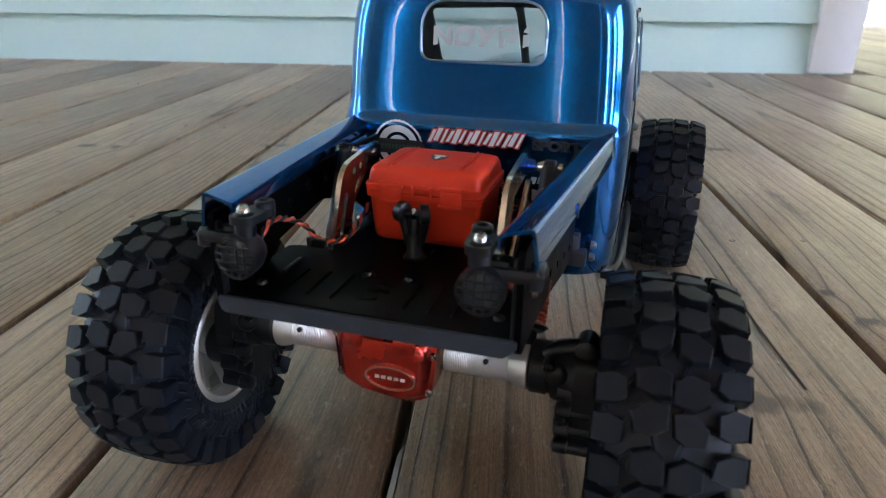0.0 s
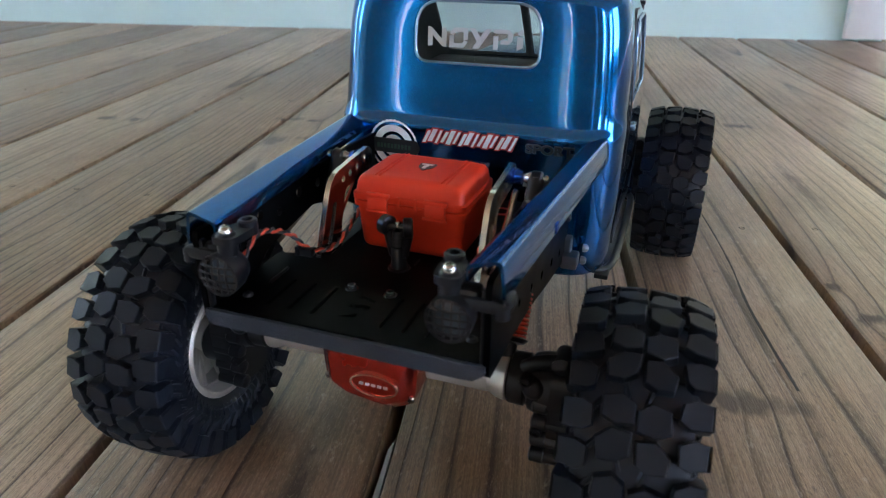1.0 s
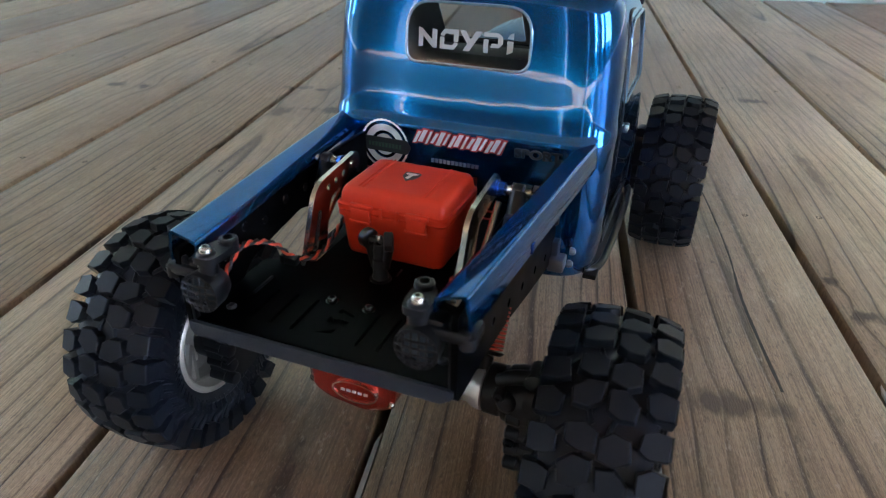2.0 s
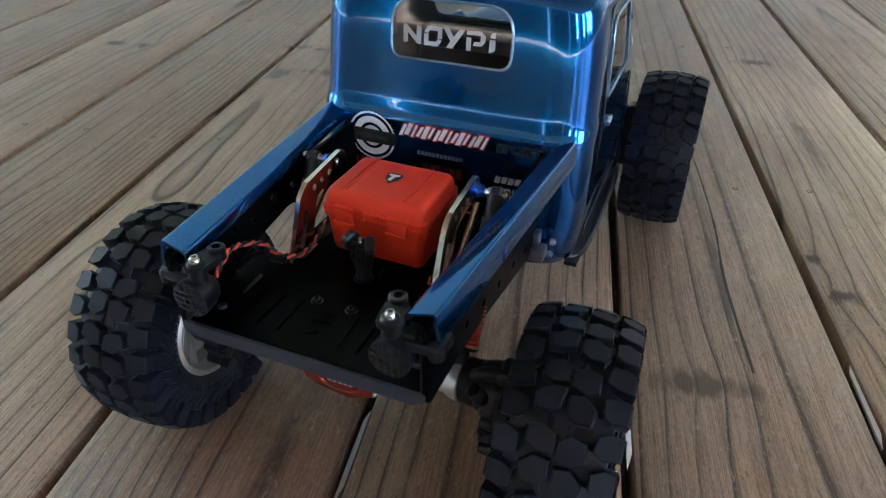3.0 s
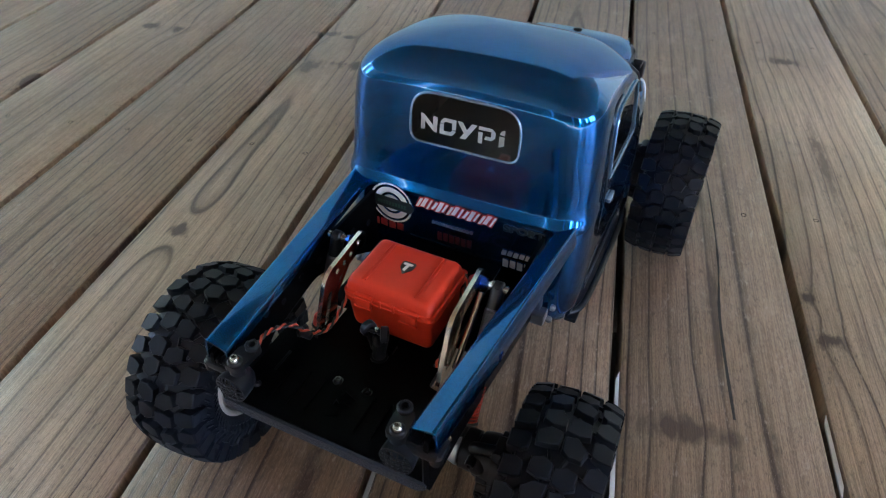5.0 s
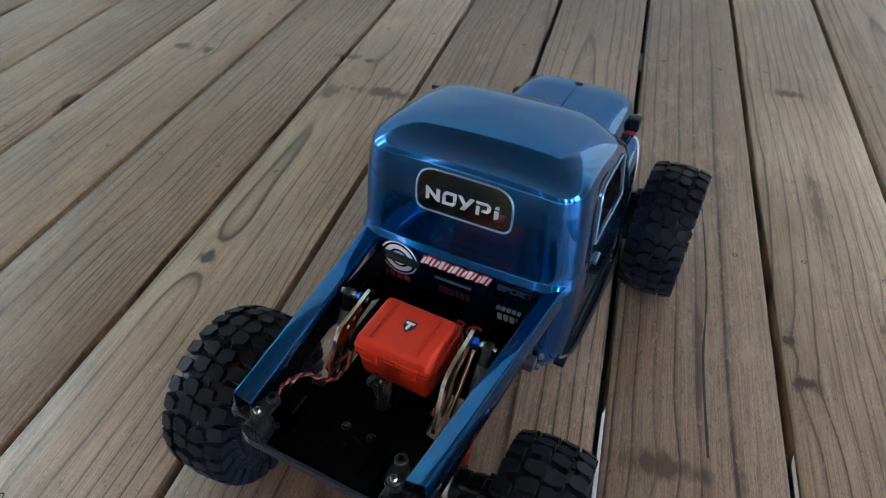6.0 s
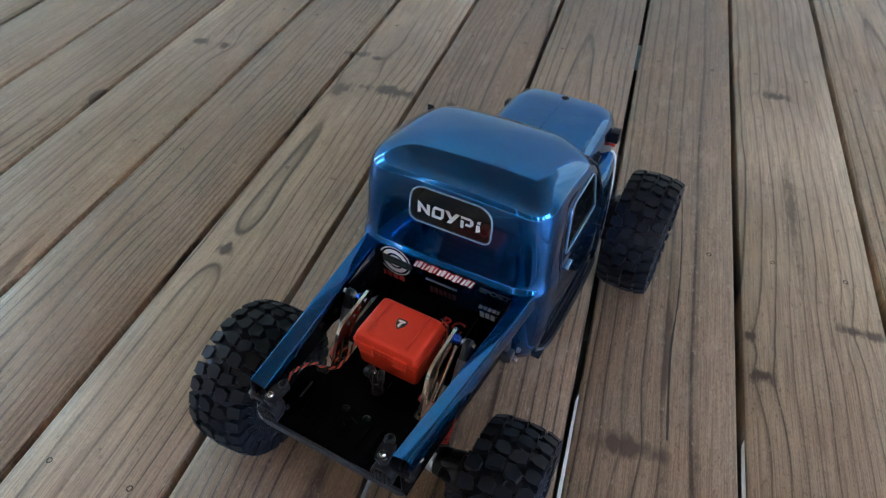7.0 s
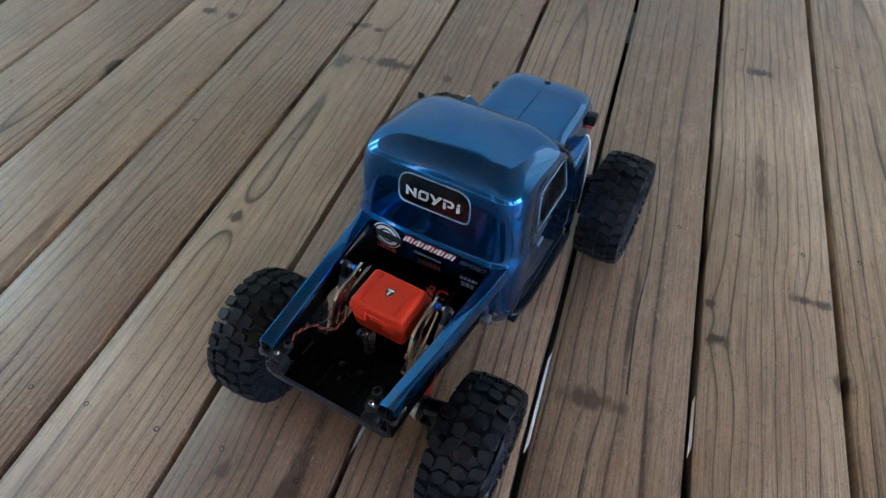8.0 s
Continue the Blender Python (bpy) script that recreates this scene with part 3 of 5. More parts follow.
# window openings, drawn on the cab: rear window, the two halves of the windscreen, side windows
WIN = rounded([(-0.0318, 0.1826), (0.0346, 0.1826), (0.0346, 0.2128), (-0.0318, 0.2128)], [0.007, 0.007, 0.0145, 0.0145], 7)
SCREEN = rounded([(0.0028, 0.1665), (0.0630, 0.1665), (0.0610, 0.2045), (0.0028, 0.2060)], [0.002, 0.005, 0.006, 0.002], 5)
SIDE = rounded([(0.196, 0.161), (0.262, 0.161), (0.252, 0.202), (0.202, 0.202)], [0.005, 0.005, 0.006, 0.011], 6)


def build_cab():
    """A thin shell: the closed body less its hollow and the window openings."""
    body = bpy.data.objects.new("body", finish(cab_solid(), "body", PAINT, 50))
    cutters = [(cab_solid(0.0012), LINING)]
    rear, right, left, sides = bmesh.new(), bmesh.new(), bmesh.new(), bmesh.new()
    plate(rear, WIN, 0.05, Matrix.Translation((0, 0.188, 0)) @ XZ)
    plate(right, [(CAB_X + x, z) for x, z in SCREEN], 0.08, Matrix.Translation((0, 0.320, 0)) @ XZ)
    plate(left, [(CAB_X - x, z) for x, z in SCREEN], 0.08, Matrix.Translation((0, 0.320, 0)) @ XZ)
    plate(sides, SIDE, 0.2, Matrix.Translation((-0.1, 0, 0)) @ YZ)
    cutters += [(b, PAINT) for b in (rear, right, left, sides)]
    made = [body]
    scene.collection.objects.link(body)
    body.data.materials.append(LINING)
    for b, material in cutters:
        tool = bpy.data.objects.new("tool", finish(b, "tool", material, 50))
        scene.collection.objects.link(tool)
        mod = body.modifiers.new("cut", "BOOLEAN")
        mod.operation, mod.solver, mod.object, mod.material_mode = "DIFFERENCE", "EXACT", tool, "TRANSFER"
        made.append(tool)
    dg = bpy.context.evaluated_depsgraph_get()
    me = bpy.data.meshes.new_from_object(body.evaluated_get(dg))
    me.name = "cab"
    # keep the smooth shading of the uncut body on the outer skin
    base = np.array([v.co for v in body.data.vertices], dtype=np.float32)
    ways = np.array([v.normal for v in body.data.vertices], dtype=np.float32)
    places = np.array([v.co for v in me.vertices], dtype=np.float32)
    smooth = np.zeros_like(places)
    for k in range(0, len(places), 500):
        gap = ((places[k:k + 500, None, :] - base[None]) ** 2).sum(2)
        near = np.argsort(gap, axis=1)[:, :4]
        share = 1 / (np.take_along_axis(gap, near, 1) + 1e-9)
        smooth[k:k + 500] = (ways[near] * share[..., None]).sum(1)
    smooth /= np.linalg.norm(smooth, axis=1)[:, None] + 1e-9
    normals = []
    for poly in me.polygons:
        for li in poly.loop_indices:
            out = Vector(smooth[me.loops[li].vertex_index].tolist())
            normals.append(out if poly.material_index == 0 and out.dot(poly.normal) > 0.8 else me.corner_normals[li].vector.copy())
    me.normals_split_custom_set(normals)
    for o in made:
        bpy.data.objects.remove(o)
    return part("cab", me, PAINT, truck, "glossy metallic blue pickup cab with rounded roof")


cab = build_cab()


def rear_skin(x, z):
    w, b, _ = cab_profile(z)
    return b + 0.0022 * (abs(x) / w) ** 2


# rear window: clear pane, pale bead round it, letters on the pane
def conform(bm, lift, skin=rear_skin):
    """Lay flat shapes, drawn in the xz plane with y as height over the skin, on the cab's rear."""
    for v in bm.verts:
        v.co.y = skin(v.co.x, v.co.z) - lift + v.co.y


def ring_decal(bm, outer, inner, lift=0.0004, skin=rear_skin):
    b = bmesh.new()
    loft(b, [[(x, 0, z) for x, z in outer], [(x, 0, z) for x, z in inner]])
    conform(b, lift, skin)
    join(bm, b)


def decal(bm, outline, thick=0.00012, lift=0.0004, holes=(), skin=rear_skin):
    b = bmesh.new()
    plate(b, outline, thick, XZ, holes)
    conform(b, lift, skin)
    join(bm, b)


def pane_of(outline, shrink=0.994):
    mx, mz = sum(p[0] for p in outline) / len(outline), sum(p[1] for p in outline) / len(outline)
    return [(mx + (x - mx) * shrink, mz + (z - mz) * shrink) for x, z in outline]


def strip_grid(bm, outline, thick, m, rows=6):
    """A pane cut into strips, so that it can follow a curved wall."""
    b = bmesh.new()
    plate(b, outline, thick, Matrix())
    lo, hi = min(p[0] for p in outline), max(p[0] for p in outline)
    for k in range(1, rows):
        bmesh.ops.bisect_plane(b, geom=list(b.verts) + list(b.edges) + list(b.faces), plane_co=(lo + (hi - lo) * k / rows, 0, 0), plane_no=(1, 0, 0))
    lo, hi = min(p[1] for p in outline), max(p[1] for p in outline)
    for k in range(1, rows):
        bmesh.ops.bisect_plane(b, geom=list(b.verts) + list(b.edges) + list(b.faces), plane_co=(0, lo + (hi - lo) * k / rows, 0), plane_no=(0, 1, 0))
    join(bm, b, m)


bm = bmesh.new()
strip_grid(bm, pane_of(WIN), 0.0003, XZ)
conform(bm, -0.0006)
pane = part("rear_window", bm, GLASS, cab, "clear rear window with rounded top corners")
pane.visible_shadow = False
bm = bmesh.new()
pts = [(x, rear_skin(x, z) - 0.0002, z) for x, z in WIN]
tube(bm, pts + [pts[0]], 0.0008, 8)
part("window_bead", bm, TRIM, cab, "pale raised bead round the rear window")

# the letters on the pane: angular stencil strokes in a unit cell, one list of outlines a letter
HALF_O = [(0.0, 0.70), (0.24, 1.0), (1.0, 1.0), (1.0, 0.40), (0.76, 0.40), (0.76, 0.78), (0.32, 0.78), (0.20, 0.62)]
STENCIL = [
    (0.000, 0.200, [[(0, 0), (0, 1.0), (0.20, 0.94), (0.74, 0.40), (0.74, 0.96), (1.0, 0.92), (1.0, 0), (0.78, 0.02), (0.25, 0.56), (0.25, 0.06)]]),
    (0.232, 0.195, [HALF_O, [(1 - x, 1 - y) for x, y in HALF_O]]),
    (0.440, 0.225, [[(0, 1.0), (0.27, 1.0), (0.50, 0.58), (0.76, 1.0), (1.04, 1.0), (0.46, 0.0), (0.16, 0.0), (0.36, 0.36)]]),
    (0.690, 0.195, [[(0, 1.0), (0.78, 1.0), (1.0, 0.80), (1.0, 0.48), (0.80, 0.28), (0.36, 0.28), (0.44, 0.48), (0.75, 0.48), (0.75, 0.80), (0, 0.80)], [(0, 0), (0.25, 0), (0.25, 0.66), (0, 0.66)]]),
    (0.930, 0.070, [[(0, 0), (0.85, 0.14), (0.85, 0.66), (0, 0.66)], [(0, 0.78), (0.85, 0.74), (0.85, 1.06), (0.30, 0.98)]]),
]
bm = bmesh.new()
for start, wide, shapes in STENCIL:
    for shape in shapes:
        out = [(-0.0250 + 0.0512 * (start + wide * x), 0.1904 + 0.0098 * y) for x, y in shape]
        decal(bm, out, 0.00012, 0.0002)
part("window_lettering", bm, PALEVINYL, cab, "white block letters NOYPi on the rear window")

# stickers on the panel under the ledge
def low_skin(x, z):
    return rear_skin(x, min(z, 0.1490))


bm = bmesh.new()
cx, cz = -0.0430, 0.1366
gear = []
for i in range(72):
    a = 2 * math.pi * i / 72
    r = 0.0149 if i % 2 else 0.0144
    gear.append((cx + r * math.cos(a), cz + r * math.sin(a)))
ring_decal(bm, gear, disc(cx, cz, 0.0135, 72), skin=low_skin)
part("sticker_ring", bm, WHITE, cab, "white toothed ring of the round sticker")
bm = bmesh.new()
ring_decal(bm, disc(cx, cz, 0.0118, 40), disc(cx, cz, 0.0080, 40), skin=low_skin)
part("sticker_disc", bm, WHITE, cab)
bm = bmesh.new()
decal(bm, disc(cx, cz, 0.0062, 28), skin=low_skin)
part("sticker_centre", bm, WHITE, cab)
bm = bmesh.new()
decal(bm, rounded([(cx - 0.0165, cz), (cx - 0.0140, cz - 0.0042), (cx + 0.0140, cz - 0.0042), (cx + 0.0165, cz), (cx + 0.0140, cz + 0.0040), (cx - 0.0140, cz + 0.0040)], 0.001), lift=0.0006, skin=low_skin)
banner = part("sticker_banner", bm, DARKVINYL, cab)
for i in range(10):
    x = cx - 0.0100 + i * 0.0021
    bm = bmesh.new()
    decal(bm, [(x, cz - 0.0016), (x + 0.0014, cz - 0.0016), (x + 0.0016, cz + 0.0010), (x + 0.0002, cz + 0.0010)], lift=0.0008, skin=low_skin)
    part("banner_mark", bm, GREENVINYL, cab)


def slanted_bars(x0, x1, z0, z1, n, material, name, label, lean=0.25, gap=0.22, slope=-0.03, lift=0.0005, grow=0.0, skin=None):
    """Writing that is not spelled out: a row of leaning bars of its size and colour."""
    step = (x1 - x0) / n
    h = z1 - z0
    for i in range(n):
        bm = bmesh.new()
        a = x0 + i * step + gap * step / 2 - grow
        b = x0 + (i + 1) * step - gap * step / 2 + grow
        d = slope * (i * step)
        u, w = (0.10 * h, 0.0) if i % 2 else (0.0, 0.08 * h)
        o = [(a, z0 + d - grow + u), (b, z0 + d - grow), (b + lean * h, z1 + d + grow - w), (a + lean * h, z1 + d + grow)]
        decal(bm, o, lift=lift, skin=skin or low_skin)
        part(name, bm, material, cab, label)


def stroke_mark(x0, x1, z0, z1, n, grow, lift, material, name, label):
    """A wordmark that is not spelled out: leaning strokes of uneven height and weight, on one slanted run."""
    step, h = (x1 - x0) / n, z1 - z0
    for i in range(n):
        t = (0.0009, 0.0013, 0.0007)[i % 3] + grow
        a, lean = x0 + (i + 0.5) * step, 0.45 * h
        lo, hi = z0 - grow + (0.0, 0.0008)[i % 2], z1 + grow - (0.0010, 0.0, 0.0004)[i % 3]
        bm = bmesh.new()
        decal(bm, [(a - t - lean / 2, lo), (a + t - lean / 2, lo), (a + t + lean / 2, hi), (a - t + lean / 2, hi)], lift=lift, skin=low_skin)
        part(name, bm, material, cab, label)


stroke_mark(-0.0245, 0.0270, 0.1408, 0.1486, 15, 0.0007, 0.0004, REDVINYL, "wordmark_outline", "red outline of the white wordmark sticker")
stroke_mark(-0.0245, 0.0270, 0.1408, 0.1486, 15, 0.0, 0.0006, WHITE, "wordmark", "white slanted wordmark sticker with red outline")
for grow, lift, material, name, label in ((0.0004, 0.0004, DIMGREY, "badge_edge", "grey edge of the black badge"), (0.0, 0.0006, DARKVINYL, "badge", "black badge with the word SPORT")):
    bm = bmesh.new()
    lettering(bm, "SPORT", 0.0245 + 2 * grow, 0.0046 + 2 * grow, Matrix.Translation((0.0322 - grow, 0.15, 0.1408 - grow)) @ XZ, 0.03 if grow == 0 else 0.06)
    for v in bm.verts:
        v.co.y = low_skin(v.co.x, v.co.z) - lift - (0.0001 if v.co.y < 0.15 else 0)
    part(name, bm, material, cab, label)
slanted_bars(-0.0149, 0.0130, 0.1306, 0.1330, 12, GREYVINYL, "sponsor_sticker", "small grey lettered sticker", slope=0.0, lean=0.1)
slanted_bars(-0.0113, 0.0127, 0.1190, 0.1255, 6, DIMRED, "sponsor_sticker", "small dark red lettered sticker", slope=0.0, lean=0.0)
slanted_bars(-0.0583, -0.0343, 0.1165, 0.1222, 4, REDVINYL, "sponsor_sticker", "small red lettered sticker", slope=0.0, lean=0.0)
slanted_bars(0.0311, 0.0575, 0.1222, 0.1262, 7, PALEVINYL, "sponsor_sticker", "pale blue grey lettered sticker", slope=0.0)
slanted_bars(0.0326, 0.0552, 0.1130, 0.1192, 5, PALEVINYL, "sponsor_sticker", "pale grey lettered sticker", slope=0.0, lean=0.0)


# side windows, windscreen, door seams
def side_skin(y, z):
    return cab_profile(z)[0]


for sgn in (-1, 1):
    bm = bmesh.new()
    strip_grid(bm, pane_of(SIDE), 0.0003, YZ)
    for v in bm.verts:
        v.co.x = CAB_X + sgn * (side_skin(v.co.y, v.co.z) - 0.0006 + v.co.x)
    part("side_window", bm, GLASS, cab, "clear side window").visible_shadow = False
    bm = bmesh.new()
    pts = [(CAB_X + sgn * (side_skin(y, z) + 0.0004), y, z) for y, z in SIDE]
    tube(bm, pts + [pts[0]], 0.0008, 6)
    part("window_bead", bm, TRIM, cab, "pale raised bead round the side window")
    bm = bmesh.new()
    for line in ([(0.188, 0.080), (0.188, 0.150), (0.190, 0.185), (0.197, 0.206), (0.215, 0.2075)], [(0.188, 0.080), (0.230, 0.078), (0.285, 0.080)]):
        keys = spline([(CAB_X + sgn * (side_skin(y, z) + 0.0001), y, z) for y, z in line], 24)
        tube(bm, keys, 0.0005, 5)
    part("door_seam", bm, DARKVINYL, cab, "dark door shut line")
    bm = bmesh.new()
    box(bm, (CAB_X + sgn * 0.0825, 0.203, 0.146), (0.003, 0.012, 0.003), 0.001)
    part("door_handle", bm, TRIM, cab)
for sgn in (-1, 1):
    bm = bmesh.new()
    strip_grid(bm, [(CAB_X + sgn * x, z) for x, z in pane_of(SCREEN)], 0.0003, XZ)
    for v in bm.verts:
        v.co.y += cab_profile(v.co.z + 0.004)[2] - 0.0010
    part("windscreen", bm, GLASS, cab, "clear half of the split windscreen").visible_shadow = False
bm = bmesh.new()
box(bm, (CAB_X, 0.272, 0.160), (0.128, 0.030, 0.010), 0.003)
part("dashboard", bm, LINING, cab, "black dashboard ledge under the windscreen")
bm = bmesh.new()
box(bm, (CAB_X, 0.228, 0.125), (0.118, 0.124, 0.050), 0.004)
part("battery_box", bm, LINING, cab, "black battery box inside the cab")
bm = bmesh.new()
box(bm, (0.0115, 0.200, 0.1535), (0.007, 0.010, 0.006), 0.0015)
part("battery_plug", bm, DIMRED, cab, "dark red plug on the battery box")
bm = bmesh.new()
pts = []
for x in np.linspace(-0.068, 0.068, 25):
    pts.append(roof_drop((x, 0.2645 - 0.006 * max(0, abs(x) - 0.05) / 0.02, 0.2195 - 0.006 * (x / 0.068) ** 2)))
tube(bm, pts, 0.0013, 8)
for sgn in (-1, 1):
    tube(bm, [(sgn * 0.068, 0.2585, 0.206), (sgn * 0.074, 0.262, 0.200), (sgn * 0.077, 0.268, 0.186)], 0.0012, 8)
part("windscreen_seal", bm, BLACK, cab, "black rubber seal over the windscreen")
for sgn in (-1, 1):
    bm = bmesh.new()
    box(bm, (CAB_X + sgn * 0.0735, 0.265, 0.2035), (0.005, 0.005, 0.0035), 0.001)
    rod(bm, (CAB_X + sgn * 0.071, 0.265, 0.206), (CAB_X + sgn * 0.0765, 0.265, 0.206), 0.0014, 10)
    part("hinge", bm, BLACK, cab, "small black bracket at the windscreen corner")

# bonnet
bm = bmesh.new()
rings = []
for y, w, zt, zb in ((0.296, 0.0640, 0.1640, 0.098), (0.310, 0.0610, 0.1665, 0.098), (0.330, 0.0560, 0.1675, 0.098), (0.355, 0.0550, 0.1675, 0.099), (0.383, 0.0545, 0.1668, 0.100), (0.403, 0.0530, 0.1650, 0.102), (0.413, 0.0485, 0.1600, 0.104), (0.419, 0.0390, 0.1480, 0.106), (0.421, 0.0240, 0.1340, 0.108)):
    ring = []
    for i in range(25):
        a = math.pi * i / 24
        c, s = math.cos(a), math.sin(a)
        ring.append((w * math.copysign(abs(c) ** 0.42, c), y, zb + (zt - zb) * s ** 0.28 if s > 0 else zb))
    rings.append(ring)
loft(bm, rings, False, False, False)
bm.faces.new([bm.verts.new(p) for p in rings[-1]])
hood = part("bonnet", bm, PAINT, truck, "glossy metallic blue tapering bonnet", angle=50)
bm = bmesh.new()
tube(bm, [(0, y, z + 0.0002) for y, z in ((0.300, 0.1650), (0.33, 0.1676), (0.355, 0.1677), (0.38, 0.1667), (0.394, 0.1652))], 0.0006, 6)
part("bonnet_crease", bm, PAINT, hood)
bm = bmesh.new()
turned(bm, (0, 0.399, 0.1628), (0, 0.3997, 0.1665), [(0, 0.0042), (0.0022, 0.0042), (0.0030, 0.0034), (0.0036, 0.0014)], 16)
part("bonnet_cap", bm, BLACK, hood, "small black round cap on the bonnet")
for sgn in (-1, 1):
    bm = bmesh.new()
    rod(bm, (sgn * 0.042, 0.392, 0.145), (sgn * 0.053, 0.392, 0.145), 0.0022, 10)
    box(bm, (sgn * 0.0560 + 0.001, 0.392, 0.144), (0.009, 0.011, 0.013), 0.002)
    lampside = part("marker_lamp", bm, BLACK, truck, "small black marker lamp beside the bonnet")
    bm = bmesh.new()
    box(bm, (sgn * 0.0560 + 0.001, 0.3875, 0.1370), (0.006, 0.005, 0.003), 0.001)
    part("marker_lens", bm, SPRING, lampside, "red lens under the marker lamp")

# rear halves of the front wings, with their pale cut edge
for sgn in (-1, 1):
    lip = [(0.050, 0.346, 0.1480), (0.060, 0.348, 0.1530), (0.0665, 0.348, 0.1560), (0.0700, 0.348, 0.1480), (0.0720, 0.348, 0.128), (0.0730, 0.345, 0.108), (0.0745, 0.338, 0.092), (0.0765, 0.325, 0.080), (0.078, 0.308, 0.074)]
    base = [(0.050, 0.296, 0.1560), (0.062, 0.296, 0.1600), (0.0710, 0.295, 0.1590), (0.0770, 0.292, 0.1480), (0.0785, 0.290, 0.130), (0.0792, 0.289, 0.110), (0.0792, 0.288, 0.094), (0.0790, 0.288, 0.082), (0.078, 0.288, 0.074)]
    lp, bp = spline(lip, 33), spline(base, 33)
    bm = bmesh.new()
    rings = []
    for f in np.linspace(0, 1, 7):
        rings.append([(sgn * (a[0] + (b[0] - a[0]) * f + 0.0025 * math.sin(math.pi * f)), a[1] + (b[1] - a[1]) * f, a[2] + (b[2] - a[2]) * f) for a, b in zip(bp, lp)])
    loft(bm, rings, False)
    fender = part("wing", bm, PAINT, truck, "blue front wing with cut-out wheel arch", angle=60)
    bm = bmesh.new()
    tube(bm, [(sgn * p[0], p[1], p[2]) for p in lp[7:]], 0.0014, 6)
    part("wing_edge", bm, EDGE, fender, "pale cut edge of the wing")

# bars under the doors
for sgn in (-1, 1):
    bm = bmesh.new()
    tube(bm, spline([(sgn * 0.066, 0.172, 0.070), (sgn * 0.0745, 0.176, 0.067), (sgn * 0.0800, 0.190, 0.066), (sgn * 0.0815, 0.235, 0.067), (sgn * 0.0805, 0.295, 0.069), (sgn * 0.072, 0.306, 0.070)], 30), 0.0024, 10)
    box(bm, (sgn * 0.076, 0.232, 0.0655), (0.008, 0.125, 0.003), 0.0008)
    part("rock_slider", bm, BLACK, truck, "black tube slider along the cab sill")


# ---- the open bed ----
def bed_side(sgn):
    """Folded blue rail: a flat top, a tall outer face and a short inner lip, open below."""
    bm = bmesh.new()
    rings = []
    for f in np.linspace(0, 1, 9):
        y = 0.001 + 0.155 * f
        xo, xi = 0.0610 + 0.0130 * f, 0.0475 + 0.0145 * f
        zt = 0.1520 - 0.0010 * f
        xm = xi + 0.84 * (xo - xi)
        sec = [(xo - 0.0012, 0.1385), (xo, 0.1385), (xo, zt - 0.0104), (xo - 0.0002, zt - 0.0088), (xm + 0.0008, zt - 0.0010), (xm, zt - 0.0001), (xm - 0.0012, zt), (xi + 0.0022, zt - 0.0022), (xi + 0.0006, zt - 0.0028), (xi, zt - 0.0042), (xi, zt - 0.0085),
               (xi + 0.001, zt - 0.0085), (xi + 0.001, zt - 0.0046), (xi + 0.0024, zt - 0.0034), (xm - 0.0012, zt - 0.0013), (xm - 0.0004, zt - 0.0018), (xo - 0.0013, zt - 0.0090), (xo - 0.0012, zt - 0.0106)]
        rings.append([(sgn * x, y, z) for x, z in sec])
    loft(bm, rings, True, True, True)
    return part("bed_rail", bm, PAINT, truck, "glossy blue folded bed side rail", angle=50)


def chassis_rail(sgn):
    low = [(-0.001, 0.1080), (0.030, 0.1060), (0.065, 0.1010), (0.100, 0.0930), (0.140, 0.0850)] if sgn > 0 else [(-0.001, 0.1080), (0.026, 0.1090), (0.040, 0.1200), (0.080, 0.1260), (0.110, 0.1180), (0.140, 0.1000)]
    out = rounded(low + [(0.165, 0.0800), (0.168, 0.1420), (-0.001, 0.1455)], 0.003, 3)
    spots = [(0.024, 0.1290, 0.0020), (0.038, 0.1365, 0.0022), (0.052, 0.1330, 0.0020), (0.069, 0.1360, 0.0024), (0.086, 0.1350, 0.0022), (0.104, 0.1330, 0.0022), (0.122, 0.1300, 0.0022), (0.140, 0.1240, 0.0022)]
    if sgn > 0:
        spots += [(0.040, 0.1160, 0.0020), (0.062, 0.1110, 0.0022), (0.084, 0.1060, 0.0022), (0.108, 0.1010, 0.0022), (0.130, 0.0960, 0.0020)]
    holes = [disc(y, z, r, 12) for y, z, r in spots]
    bm = bmesh.new()
    plate(bm, out, 0.0024, Matrix.Translation((sgn * 0.0560 - 0.0012, 0, 0)) @ YZ, holes)
    rail = part("chassis_rail", bm, ANODISED, truck, "black chassis side plate with drilled holes")
    for y, z in ((0.012, 0.134), (0.018, 0.1235), (0.150, 0.108), (0.158, 0.128)):
        bm = bmesh.new()
        turned(bm, (sgn * 0.0570, y, z), (sgn * 0.0595, y, z), [(0, 0.0026), (0.0008, 0.0026), (0.0018, 0.0019), (0.0018, 0.0010), (0.0010, 0.0009)], 12)
        part("bolt", bm, STEEL if y < 0.05 else BLACK, rail)
    return rail


for sgn in (-1, 1):
    bed_side(sgn)
    chassis_rail(sgn)
    # forward frame to the front axle
    bm = bmesh.new()
    box(bm, (sgn * 0.036, 0.285, 0.088), (0.004, 0.240, 0.022), 0.002)
    part("frame_rail", bm, ANODISED, truck, "black forward frame rail")

